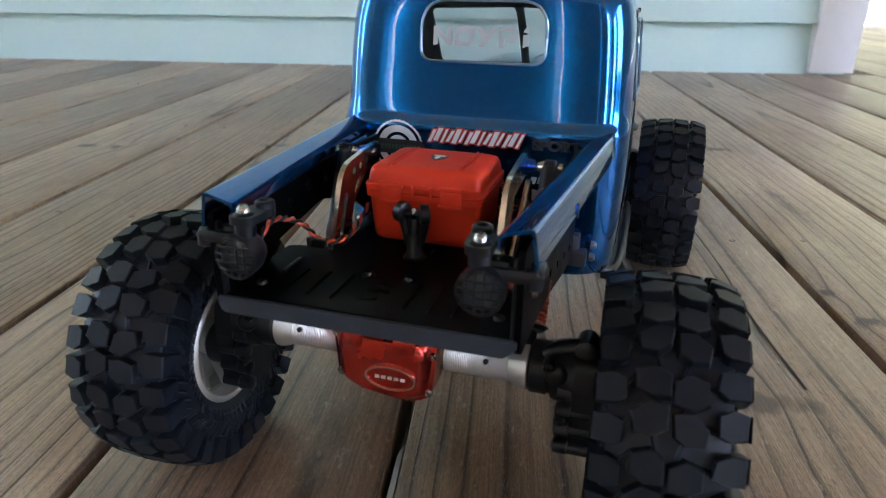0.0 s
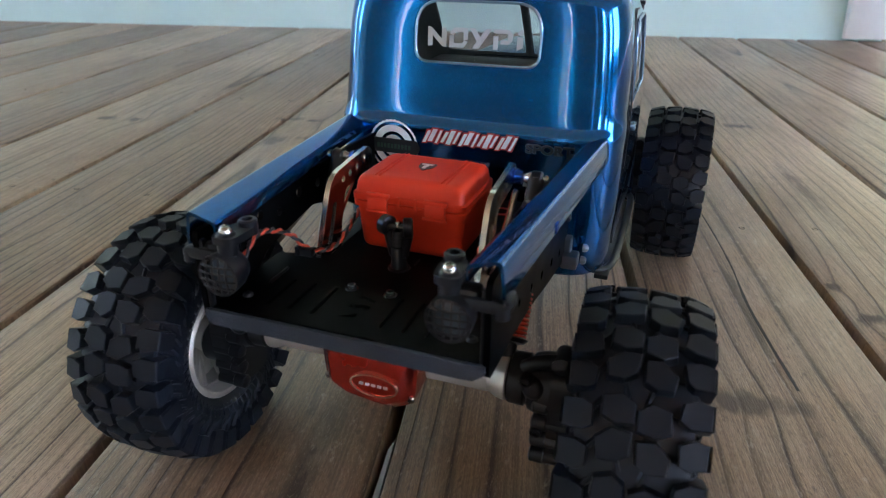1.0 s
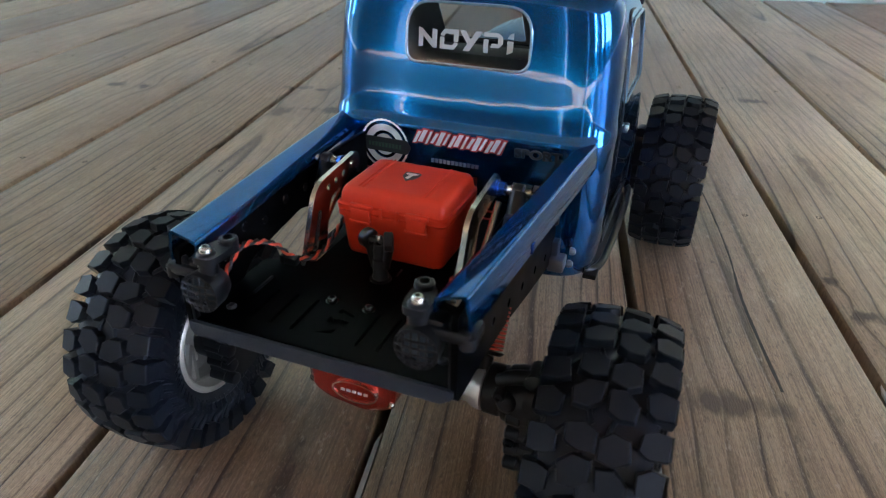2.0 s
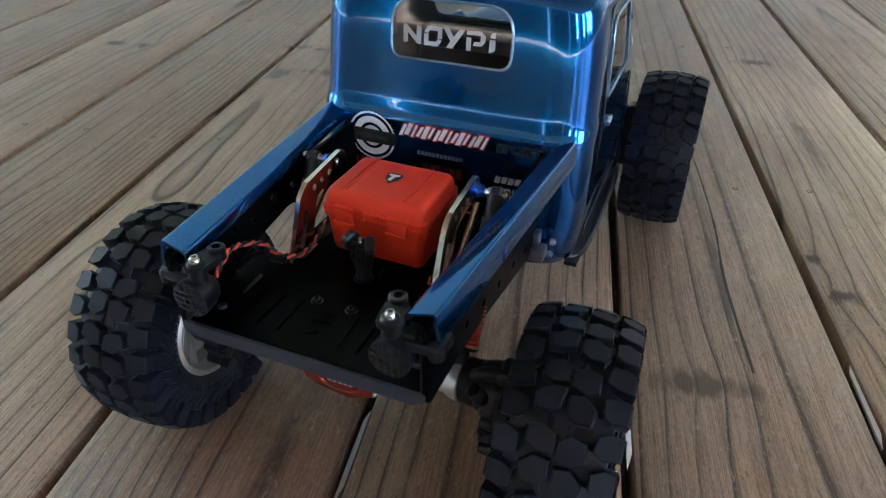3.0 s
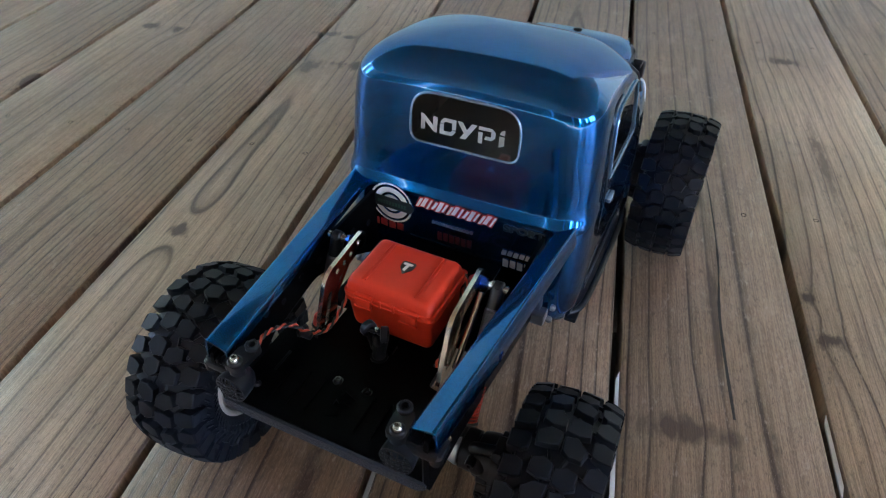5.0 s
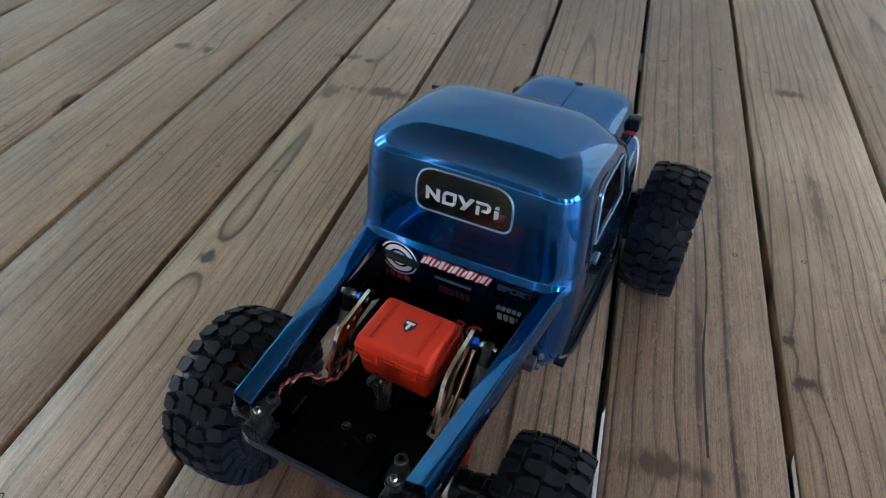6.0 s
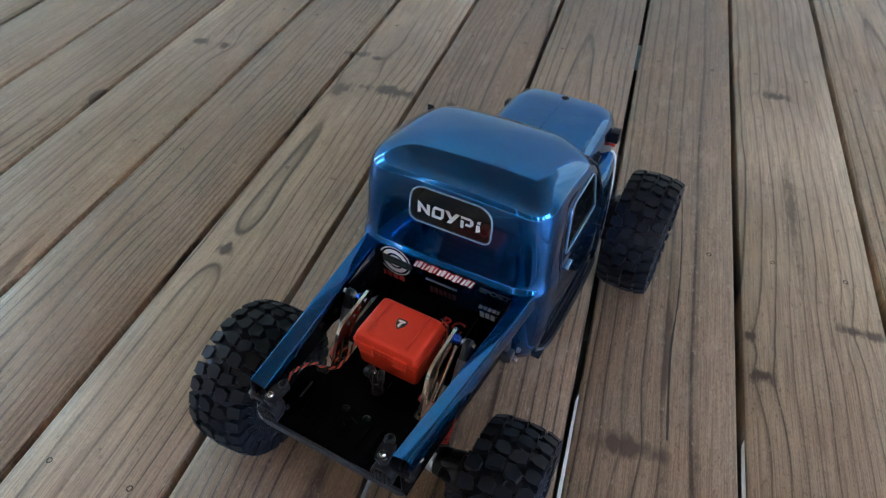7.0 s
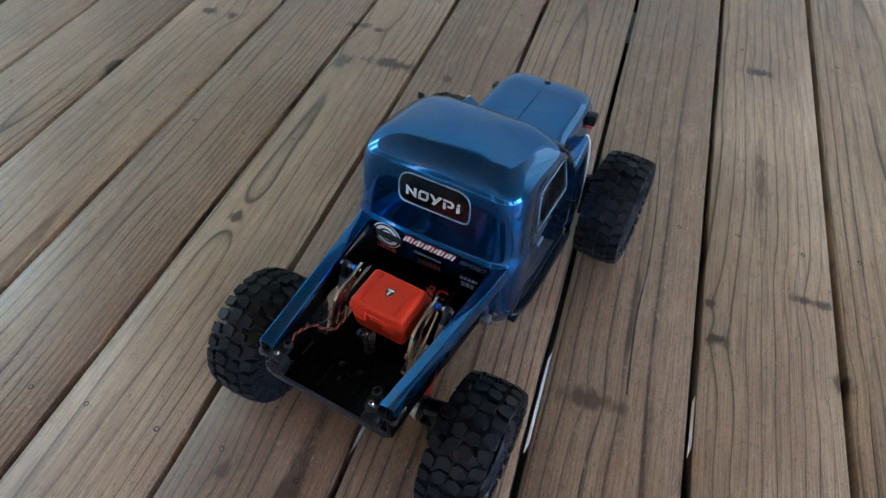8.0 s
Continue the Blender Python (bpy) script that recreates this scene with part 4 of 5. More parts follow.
# tray: slotted rear shelf, narrow floor beside the towers, textured lip
TRAY_Z = 0.1125
out = rounded([(-0.0560, 0.0000), (0.0560, 0.0000), (0.0560, 0.0430), (0.0330, 0.0480), (0.0330, 0.1480), (-0.0330, 0.1480), (-0.0330, 0.0560), (-0.0560, 0.0500)], 0.002, 3)
holes = []
for x in (-0.0350, -0.0255, -0.0155, 0.0130, 0.0220, 0.0310):
    holes.append(rounded([(x - 0.0007, 0.008), (x + 0.0007, 0.008), (x + 0.0007, 0.030), (x - 0.0007, 0.030)], 0.0006, 2))
holes.append([(-0.0060, 0.0100), (0.0010, 0.0115), (0.0010, 0.0145), (-0.0015, 0.0125)])
holes.append([(-0.0050, 0.0180), (-0.0020, 0.0165), (0.0000, 0.0185), (0.0035, 0.0170), (0.0035, 0.0205), (-0.0005, 0.0210), (-0.0030, 0.0200), (-0.0050, 0.0215)])
holes.append([(-0.0040, 0.0250), (0.0035, 0.0235), (0.0040, 0.0250), (-0.0030, 0.0275)])
bm = bmesh.new()
plate(bm, out, 0.0014, Matrix.Translation((0, 0, TRAY_Z)), holes)
tray = part("tray", bm, ANODISED, truck, "flat black slotted metal tray in the bed")
bm = bmesh.new()
box(bm, (0, 0.055, 0.1065), (0.062, 0.098, 0.008), 0.001)
box(bm, (0, 0.0185, 0.1075), (0.104, 0.031, 0.006), 0.001)
part("under_tray", bm, ANODISED, tray, "black plate under the slots")
bm = bmesh.new()
out = rounded([(-0.0560, 0.1136), (-0.0560, 0.1095), (-0.0540, 0.1070), (0.0515, 0.1070), (0.0560, 0.1105), (0.0560, 0.1136)], [0.001, 0.003, 0.001, 0.001, 0.001, 0.001], 3)
plate(bm, out, 0.0016, Matrix.Translation((0, -0.0005, 0)) @ XZ)
part("tray_lip", bm, TEXTURED, tray, "textured black folded edge of the tray")
for x, y in ((-0.0100, 0.0310), (0.0070, 0.0310)):
    bm = bmesh.new()
    turned(bm, (x, y, TRAY_Z + 0.0012), (x, y, TRAY_Z + 0.005), [(0, 0.0028), (0.0004, 0.0028), (0.0005, 0.0021), (0.0014, 0.0020), (0.0021, 0.0017), (0.0022, 0.0011), (0.0012, 0.0010)], 16)
    part("bolt", bm, GLOSS, tray, "black button-head bolt")
for x in (-0.046, 0.047):
    bm = bmesh.new()
    turned(bm, (x, 0.012, TRAY_Z + 0.0010), (x, 0.012, TRAY_Z + 0.005), [(0, 0.0022), (0.0010, 0.0021), (0.0017, 0.0015), (0.0017, 0.0009), (0.001, 0.0008)], 12)
    part("bolt", bm, BLACK, tray)
bm = bmesh.new()
box(bm, (-0.043, 0.030, TRAY_Z + 0.0022), (0.0014, 0.014, 0.0012), 0.0005)
part("side_clip", bm, BLACK, tray, "narrow glossy strip on the tray")
bm = bmesh.new()
lettering(bm, "RC", 0.0185, 0.0105, Matrix.Translation((0.0105, 0.1255, TRAY_Z + 0.0017)), 0.02)
part("tray_marks", bm, REDVINYL, tray, "large red letters RC on the tray floor")

bm = bmesh.new()
box(bm, (0, 0.122, 0.1000), (0.108, 0.066, 0.004), 0.001)
part("bed_floor", bm, ANODISED, tray, "black plate under the front of the tray")

# ball-end post in the middle of the tray
bm = bmesh.new()
turned(bm, (0.001, 0.054, TRAY_Z + 0.001), (0.001, 0.054, 0.132), [(0, 0.0048), (0.0012, 0.0048), (0.0014, 0.0036), (0.0030, 0.0036), (0.0034, 0.0033), (0.0110, 0.0033), (0.0114, 0.0028), (0.0150, 0.0028), (0.0180, 0.0022)], 16)
post = part("ball_end_post", bm, BLACK, truck, "black plastic post with two ball-end cups")
for s in (-1, 1):
    bm = bmesh.new()
    c = (0.001 + s * 0.0048, 0.054, 0.1335)
    turned(bm, (c[0] - 0.0022, c[1] - 0.001 * s, c[2]), (c[0] + 0.0022, c[1] + 0.001 * s, c[2]), [(0, 0.0030), (0.0004, 0.0043), (0.0036, 0.0043), (0.0042, 0.0034), (0.0042, 0.0020), (0.0030, 0.0016)], 16)
    rod(bm, (c[0], c[1], c[2] - 0.002), (0.001 + s * 0.0022, 0.054, 0.1200), 0.0021, 10)
    part("ball_cup", bm, BLACK, post)
bm = bmesh.new()
rod(bm, (-0.004, 0.054, 0.1335), (0.006, 0.054, 0.1335), 0.0016, 10)
part("cross_pin", bm, BLACK, post)
bm = bmesh.new()
turned(bm, (0.001, 0.054, 0.131), (0.001, 0.054, 0.1365), [(0, 0.0012), (0.002, 0.0016), (0.004, 0.0016), (0.005, 0.0010)], 12)
part("ball_stud", bm, STEEL, post)
bm = bmesh.new()
box(bm, (0.0065, 0.0610, TRAY_Z + 0.0018), (0.0008, 0.006, 0.0007), 0.0003)
part("pin", bm, BLACK, post)


# ---- lamp brackets and round lamps at the rear corners ----
def lamp_bracket(sgn):
    bm = bmesh.new()
    x = sgn * 0.0425
    # swivel arm with two eyes
    out = rounded([(-0.0046, -0.005), (0.0046, -0.005), (0.0056, 0.004), (0.0052, 0.011), (0.001, 0.0135), (-0.0040, 0.008)], 0.003, 4)
    plate(bm, [(sgn * -px, py) for px, py in out], 0.0030, Matrix.Translation((x, 0.001, 0.1430)), [disc(sgn * -0.0020, 0.0095, 0.0018, 12)])
    turned(bm, (x - sgn * 0.002, 0.0105, 0.1425), (x - sgn * 0.002, 0.0105, 0.1485), [(0, 0.0036), (0.0052, 0.0036), (0.0058, 0.0030), (0.0058, 0.0020), (0.002, 0.0019)], 18)
    rod(bm, (x, 0, 0.1375), (x, 0, 0.1470), 0.0037, 18)
    # clevis under the end of the rail and a strap down the chassis plate
    box(bm, (sgn * 0.0515, 0.0002, 0.1366), (0.0200, 0.0046, 0.0050), 0.0016)
    box(bm, (sgn * 0.0606, 0.0048, 0.1358), (0.0052, 0.0105, 0.0066), 0.0020)
    turned(bm, (sgn * 0.0600, 0.0010, 0.1320), (sgn * 0.0600, 0.0010, 0.1400), [(0, 0.0020), (0.0006, 0.0032), (0.0050, 0.0032), (0.0056, 0.0024)], 14)
    box(bm, (sgn * 0.0545, 0.0010, 0.1260), (0.0022, 0.0030, 0.032), 0.0008)
    box(bm, (sgn * 0.0480, 0.0035, 0.1385), (0.009, 0.008, 0.005), 0.002)
    turned(bm, (sgn * 0.0520, 0.0030, 0.1360), (sgn * 0.0520, 0.0030, 0.1400), [(0, 0.0022), (0.0006, 0.0034), (0.0034, 0.0034), (0.0040, 0.0022)], 14)
    bracket = part("lamp_bracket", bm, BLACK, truck, "black plastic swivel bracket at the bed corner")
    bm = bmesh.new()
    turned(bm, (x, 0, 0.1468), (x, 0, 0.1510), [(0, 0.0022), (0.0004, 0.0025), (0.0018, 0.0022), (0.0025, 0.0015), (0.0025, 0.0011), (0.0012, 0.0010)], 18)
    part("bolt", bm, STEEL, bracket, "bright button-head bolt")
    bm = bmesh.new()
    c = Vector((sgn * 0.0440, -0.0045, 0.1315))
    turned(bm, c + Vector((0, 0.0115, 0)), c + Vector((0, -0.0015, 0)), [(0, 0.0040), (0.002, 0.0062), (0.006, 0.0078), (0.0115, 0.0082), (0.0130, 0.0082), (0.0130, 0.0070), (0.0112, 0.0068)], 28)
    rod(bm, c + Vector((0, 0.004, 0.006)), (x, 0.0, 0.1390), 0.0030, 12)
    lamp = part("round_lamp", bm, BLACK, truck, "round black lamp with a wire-mesh guard")
    bm = bmesh.new()
    turned(bm, c + Vector((0, 0.0010, 0)), c + Vector((0, -0.0006, 0)), [(0, 0.0068), (0.0004, 0.0068), (0.0012, 0.0045), (0.0016, 0.0010)], 24)
    part("lamp_lens", bm, LENS, lamp, "dark lamp lens")
    for k in (-0.0042, -0.0014, 0.0014, 0.0042):
        h = math.sqrt(0.0076 ** 2 - k * k)
        bm = bmesh.new()
        tube(bm, [c + Vector((k, -0.0015 - 0.0010 * (1 - (t / h) ** 2), t)) for t in np.linspace(-h, h, 7)], 0.0004, 6)
        part("guard_bar", bm, BLACK, lamp)
        bm = bmesh.new()
        tube(bm, [c + Vector((t, -0.0017 - 0.0010 * (1 - (t / h) ** 2), k)) for t in np.linspace(-h, h, 7)], 0.0004, 6)
        part("guard_bar", bm, BLACK, lamp)


for sgn in (-1, 1):
    lamp_bracket(sgn)


# ---- shock towers and shocks ----
def shock_tower(sgn):
    x = sgn * 0.0365
    out = rounded([(0.0500, 0.1120), (0.0640, 0.1435), (0.0700, 0.1475), (0.1040, 0.1505), (0.1070, 0.1470), (0.1060, 0.1410), (0.0960, 0.1395), (0.0770, 0.1370), (0.0690, 0.1120)], [0.001, 0.004, 0.005, 0.003, 0.002, 0.002, 0.002, 0.003, 0.001], 4)
    holes = [disc(y, z, 0.0016, 12) for y, z in ((0.0760, 0.1425), (0.0830, 0.1432), (0.0900, 0.1440), (0.0970, 0.1447))]
    holes.append(rounded([(0.0580, 0.1170), (0.0620, 0.1170), (0.0690, 0.1340), (0.0655, 0.1350)], 0.0012, 3))
    bm = bmesh.new()
    plate(bm, out, 0.0024, Matrix.Translation((x - 0.0012, 0, 0)) @ YZ, holes)
    tower = part("shock_tower", bm, NICKEL, truck, "bent silver shock tower plate with drilled holes")
    bm = bmesh.new()
    rod(bm, (x + sgn * 0.0035, 0.064, 0.113), (x + sgn * 0.0035, 0.098, 0.139), 0.0017, 10)
    part("tower_brace", bm, NICKEL, tower, "thin silver diagonal brace")
    top = Vector((sgn * 0.0490, 0.0985, 0.1455))
    bm = bmesh.new()
    turned(bm, (x + sgn * 0.001, 0.0985, 0.1455), (sgn * 0.0435, 0.0985, 0.1455), [(0, 0.0038), (0.0012, 0.0040), (0.0016, 0.0034), (0.0026, 0.0038), (0.0034, 0.0034), (0.0050, 0.0030)], 18)
    part("spacer", bm, BLUEMETAL, tower, "blue anodised spacer")
    bm = bmesh.new()
    turned(bm, (sgn * 0.0415, 0.0985, 0.1455), (sgn * 0.0465, 0.0985, 0.1455), [(0, 0.0016), (0.0015, 0.0018), (0.0040, 0.0030), (0.0050, 0.0026)], 14)
    turned(bm, (sgn * 0.0505, 0.0985, 0.1455), (sgn * 0.0550, 0.0985, 0.1455), [(0, 0.0014), (0.0020, 0.0014), (0.0022, 0.0024), (0.0040, 0.0022), (0.0042, 0.0012)], 14)
    rod(bm, (sgn * 0.036, 0.0985, 0.1455), (sgn * 0.0345, 0.0985, 0.1455), 0.0020, 8)
    part("pivot_pin", bm, STEEL, tower)
    foot = Vector((sgn * 0.0520, 0.0500 if sgn > 0 else 0.0760, 0.0880))
    d = (foot - top).normalized()
    bm = bmesh.new()
    turned(bm, top + Vector((-sgn * 0.0026, 0, 0)), top + Vector((sgn * 0.0026, 0, 0)), [(0, 0.0030), (0.0006, 0.0036), (0.0046, 0.0036), (0.0052, 0.0030)], 16)
    rod(bm, top, top + d * 0.013, 0.0040, 14)
    shock = part("shock", bm, BLACK, truck, "oil shock with grey threaded body and red spring")
    bm = bmesh.new()
    prof = [(0, 0.0042)]
    for i in range(26):
        prof += [(0.0010 + i * 0.0011, 0.0046), (0.0016 + i * 0.0011, 0.0043)]
    turned(bm, top + d * 0.0115, foot, prof + [(0.032, 0.0040)], 16)
    part("shock_body", bm, SHOCKGREY, shock, "grey threaded aluminium shock body")
    bm = bmesh.new()
    m, length = basis(top + d * 0.052, foot - d * 0.003)
    pts = []
    for i in range(181):
        a = 2 * math.pi * 11 * i / 180
        pts.append(m @ Vector((0.0060 * math.cos(a), 0.0060 * math.sin(a), length * i / 180)))
    tube(bm, pts, 0.0006, 6)
    part("spring", bm, SPRING, shock, "red coil spring")
    bm = bmesh.new()
    rod(bm, top + d * 0.034, foot, 0.0024, 8)
    rod(bm, foot - d * 0.005, foot - d * 0.002, 0.0074, 18)
    rod(bm, foot - d * 0.002, foot + d * 0.006, 0.0032, 12)
    turned(bm, foot + d * 0.007 + Vector((-0.004, 0, 0)), foot + d * 0.007 + Vector((0.005, 0, 0)), [(0, 0.0026), (0.001, 0.0036), (0.006, 0.0036), (0.007, 0.0022), (0.009, 0.0020)], 14)
    part("shock_end", bm, BLACK, shock)


for sgn in (-1, 1):
    shock_tower(sgn)


# ---- rear axle, diff cover, portal housings ----
AX_Y, AX_Z = 0.046, 0.0765
for sgn in (-1, 1):
    bm = bmesh.new()
    prof = [(0, 0.0083), (0.001, 0.0083)]
    for i in range(34):
        prof += [(0.0015 + i * 0.00075, 0.0083), (0.0019 + i * 0.00075, 0.0080)]
    prof += [(0.0280, 0.0083), (0.0300, 0.0094), (0.0330, 0.0102), (0.0345, 0.0102), (0.0350, 0.0094)]
    turned(bm, (sgn * 0.0220 - 0.003, AX_Y, AX_Z), (sgn * 0.0590 - 0.003, AX_Y, AX_Z), prof, 36)
    axle = part("axle_tube", bm, SILVER, truck, "silver ribbed aluminium rear axle tube")
for sgn, x in ((-1, -0.047), (1, 0.037)):
    bm = bmesh.new()
    turned(bm, (x, AX_Y - 0.0078, AX_Z + 0.003), (x, AX_Y - 0.0092, AX_Z + 0.0034), [(0, 0.0012), (0.001, 0.0012), (0.0013, 0.0008)], 10)
    part("grub_screw", bm, BLACK, axle)
bm = bmesh.new()
cover = rounded([(-0.0285, 0.0860), (-0.0270, 0.0640), (-0.0170, 0.0585), (0.0060, 0.0555), (0.0150, 0.0600), (0.0175, 0.0840), (0.0120, 0.0900), (-0.0220, 0.0915)], 0.003, 4)
rings = []
for y, g in ((AX_Y + 0.012, 0.82), (AX_Y + 0.004, 0.98), (AX_Y - 0.010, 1.0), (AX_Y - 0.0115, 1.0), (AX_Y - 0.0122, 0.93), (AX_Y - 0.0150, 0.86), (AX_Y - 0.0172, 0.74), (AX_Y - 0.0178, 0.55)):
    cx, cz = -0.0055, 0.0735
    rings.append([(cx + (x - cx) * g, y, cz + (z - cz) * g) for x, z in cover])
loft(bm, rings, True, True, True)
diff = part("diff_housing", bm, REDMETAL, axle, "red anodised differential cover", angle=30)
bm = bmesh.new()
for x, w in ((-0.0170, 0.009), (0.0050, 0.010)):
    box(bm, (x, AX_Y - 0.0145, 0.0855), (w, 0.008, 0.008), 0.0022)
part("diff_rib", bm, REDMETAL, axle)
bm = bmesh.new()
EMB = Matrix.Translation((-0.0005, AX_Y - 0.0178, 0.0705)) @ XZ
plate(bm, disc(0, 0, 0.0112, 40, 0.0056), 0.0014, EMB, [disc(0, 0, 0.0104, 40, 0.0049)])
part("emblem_ring", bm, NICKEL, axle, "bright oval ring on the cover")
bm = bmesh.new()
plate(bm, disc(0, 0, 0.0104, 40, 0.0049), 0.0008, EMB)
part("emblem", bm, REDMETAL, axle)
bm = bmesh.new()
for i in range(5):
    x = -0.0068 + i * 0.0028
    plate(bm, [(x, -0.0006), (x + 0.0019, -0.0006), (x + 0.0020, 0.0007), (x + 0.0001, 0.0007)], 0.0003, EMB @ Matrix.Translation((0, 0, 0.0008)))
part("emblem_marks", bm, PALEVINYL, axle, "pale engraved marks")
for x, z in ((-0.0270, 0.0840), (-0.0255, 0.0655), (-0.0160, 0.0605), (-0.0055, 0.0590), (0.0055, 0.0580), (0.0135, 0.0620), (0.0155, 0.0800)):
    bm = bmesh.new()
    turned(bm, (x, AX_Y - 0.0112, z), (x, AX_Y - 0.0135, z), [(0, 0.0020), (0.0012, 0.0020), (0.0020, 0.0013), (0.0020, 0.0009), (0.0012, 0.0008)], 12)
    part("cover_screw", bm, STEEL, axle, "small bright cover screw")


def portal(sgn, y, dx):
    """Black gear housing that carries a wheel hub below the axle tube."""
    zt, zw = AX_Z, TYRE_R
    bm = bmesh.new()
    out = rounded([(-0.0125, zt + 0.012), (0.0125, zt + 0.012), (0.0140, zt - 0.004), (0.0115, zw - 0.015), (0.0060, zw - 0.019), (-0.0060, zw - 0.019), (-0.0115, zw - 0.015), (-0.0140, zt - 0.004)], 0.005, 4)
    plate(bm, [(py + y, pz) for py, pz in out], 0.0085, Matrix.Translation((dx + sgn * 0.0800 - 0.00425, 0, 0)) @ YZ)
    house = part("portal_housing", bm, BLACK, truck, "black portal gear housing beside the wheel")
    bm = bmesh.new()
    plate(bm, [(y + py * 0.86, zw + 0.008 + (pz - zw - 0.008) * 0.86) for py, pz in out], 0.006, Matrix.Translation((dx + sgn * 0.0745 - 0.003, 0, 0)) @ YZ)
    part("inner_plate", bm, BLACK, house)
    bm = bmesh.new()
    turned(bm, (dx + sgn * 0.0570, y, zt), (dx + sgn * 0.0770, y, zt), [(0, 0.0098), (0.001, 0.0110), (0.0075, 0.0112), (0.0080, 0.0103), (0.0090, 0.0103), (0.0095, 0.0120), (0.0140, 0.0132), (0.0190, 0.0136), (0.0200, 0.0120)], 30)
    part("axle_collar", bm, BLACK, house)
    bm = bmesh.new()
    rod(bm, (dx + sgn * 0.080, y, zw), (dx + sgn * 0.096, y, zw), 0.0105, 20)
    part("hub", bm, BLACK, house)
    bm = bmesh.new()
    tube(bm, spline([(dx + sgn * 0.0640, y - 0.004, zt + 0.0085), (dx + sgn * 0.0690, y - 0.005, zt + 0.0125), (dx + sgn * 0.0760, y - 0.005, zt + 0.0145), (dx + sgn * 0.0820, y - 0.003, zt + 0.0130)], 12), 0.0033, 10)
    turned(bm, (dx + sgn * 0.0790, y - 0.0095, zt + 0.0145), (dx + sgn * 0.0790, y + 0.004, zt + 0.0145), [(0, 0.0026), (0.001, 0.0042), (0.012, 0.0042), (0.0135, 0.0026)], 16)
    part("shock_mount", bm, BLACK, house)
    bm = bmesh.new()
    turned(bm, (dx + sgn * 0.0690, y - 0.0060, zt + 0.004), (dx + sgn * 0.0690, y - 0.0140, zt + 0.004), [(0, 0.0050), (0.006, 0.0046), (0.0074, 0.0036), (0.0080, 0.0020)], 16)
    part("boss", bm, BLACK, house)
    for pz in (zt - 0.003, zt - 0.0115, zt - 0.0200, zt - 0.0285):
        bm = bmesh.new()
        turned(bm, (dx + sgn * 0.0690, y - 0.0110, pz), (dx + sgn * 0.0850, y - 0.0110, pz), [(0, 0.0020), (0.0008, 0.0033), (0.0060, 0.0034), (0.0065, 0.0029), (0.0150, 0.0029), (0.0160, 0.0016)], 14)
        part("rib", bm, BLACK, house)
    for px, pz in ((0.0660, zt + 0.0085), (0.0715, zt - 0.0150)):
        bm = bmesh.new()
        turned(bm, (dx + sgn * px, y - 0.0100, pz), (dx + sgn * px, y - 0.0150, pz), [(0, 0.0026), (0.0040, 0.0026), (0.0050, 0.0022), (0.0050, 0.0012), (0.0040, 0.0011)], 12)
        part("bolt", bm, BLACK, house)
    return house


for y, dx in ((REAR_Y, -0.003), (FRONT_Y, 0.0)):
    for sgn in (-1, 1):
        portal(sgn, y, dx)
bm = bmesh.new()
rod(bm, (-0.058, FRONT_Y, AX_Z), (0.058, FRONT_Y, AX_Z), 0.0085, 20)
turned(bm, (0.012, FRONT_Y - 0.018, AX_Z), (0.012, FRONT_Y + 0.016, AX_Z), [(0, 0.010), (0.006, 0.016), (0.024, 0.017), (0.034, 0.011)], 20)
part("front_axle", bm, BLACK, truck, "black front axle with gear housing")
for sgn in (-1, 1):
    bm = bmesh.new()
    rod(bm, (sgn * 0.050, FRONT_Y, 0.088), (sgn * 0.052, FRONT_Y - 0.020, 0.150), 0.0052, 14)
    rod(bm, (sgn * 0.066, FRONT_Y - 0.024, 0.098), (sgn * 0.062, FRONT_Y - 0.022, 0.122), 0.0046, 12)
    part("front_shock", bm, BLACK, truck, "black front shock inside the wing")
    bm = bmesh.new()
    tube(bm, [(sgn * 0.036, REAR_Y + 0.006, 0.066), (sgn * 0.040, 0.10, 0.068), (sgn * 0.044, 0.175, 0.072)], 0.0032, 10)
    part("suspension_link", bm, BLACK, truck, "black lower suspension link")
    bm = bmesh.new()
    box(bm, (sgn * 0.0605, 0.1465, 0.0850), (0.009, 0.010, 0.008), 0.0012)
    box(bm, (sgn * 0.0580, 0.1500, 0.0920), (0.005, 0.008, 0.010), 0.001)
    step = part("sill_bracket", bm, SHOCKGREY, truck, "machined silver sill bracket behind the cab")
    for dy, dz in ((-0.003, 0.003), (0.003, 0.0075)):
        bm = bmesh.new()
        turned(bm, (sgn * 0.0665, 0.147 + dy, 0.084 + dz), (sgn * 0.0700, 0.147 + dy, 0.084 + dz), [(0, 0.0022), (0.0018, 0.0022), (0.0030, 0.0014)], 10)
        part("bolt", bm, SHOCKGREY, step)
    bm = bmesh.new()
    box(bm, (sgn * 0.0656, 0.060, 0.1405), (0.0016, 0.0040, 0.0045), 0.0005)
    part("rail_clip", bm, BLUEMETAL, truck, "small blue clip on the rail")
bm = bmesh.new()
box(bm, (0, 0.215, 0.074), (0.072, 0.110, 0.012), 0.003)
box(bm, (0, 0.235, 0.098), (0.046, 0.080, 0.040), 0.006)
rod(bm, (0.0, 0.058, 0.078), (0.0, 0.180, 0.082), 0.0042, 14)
part("gearbox", bm, BLACK, truck, "black gearbox and skid plate under the cab")


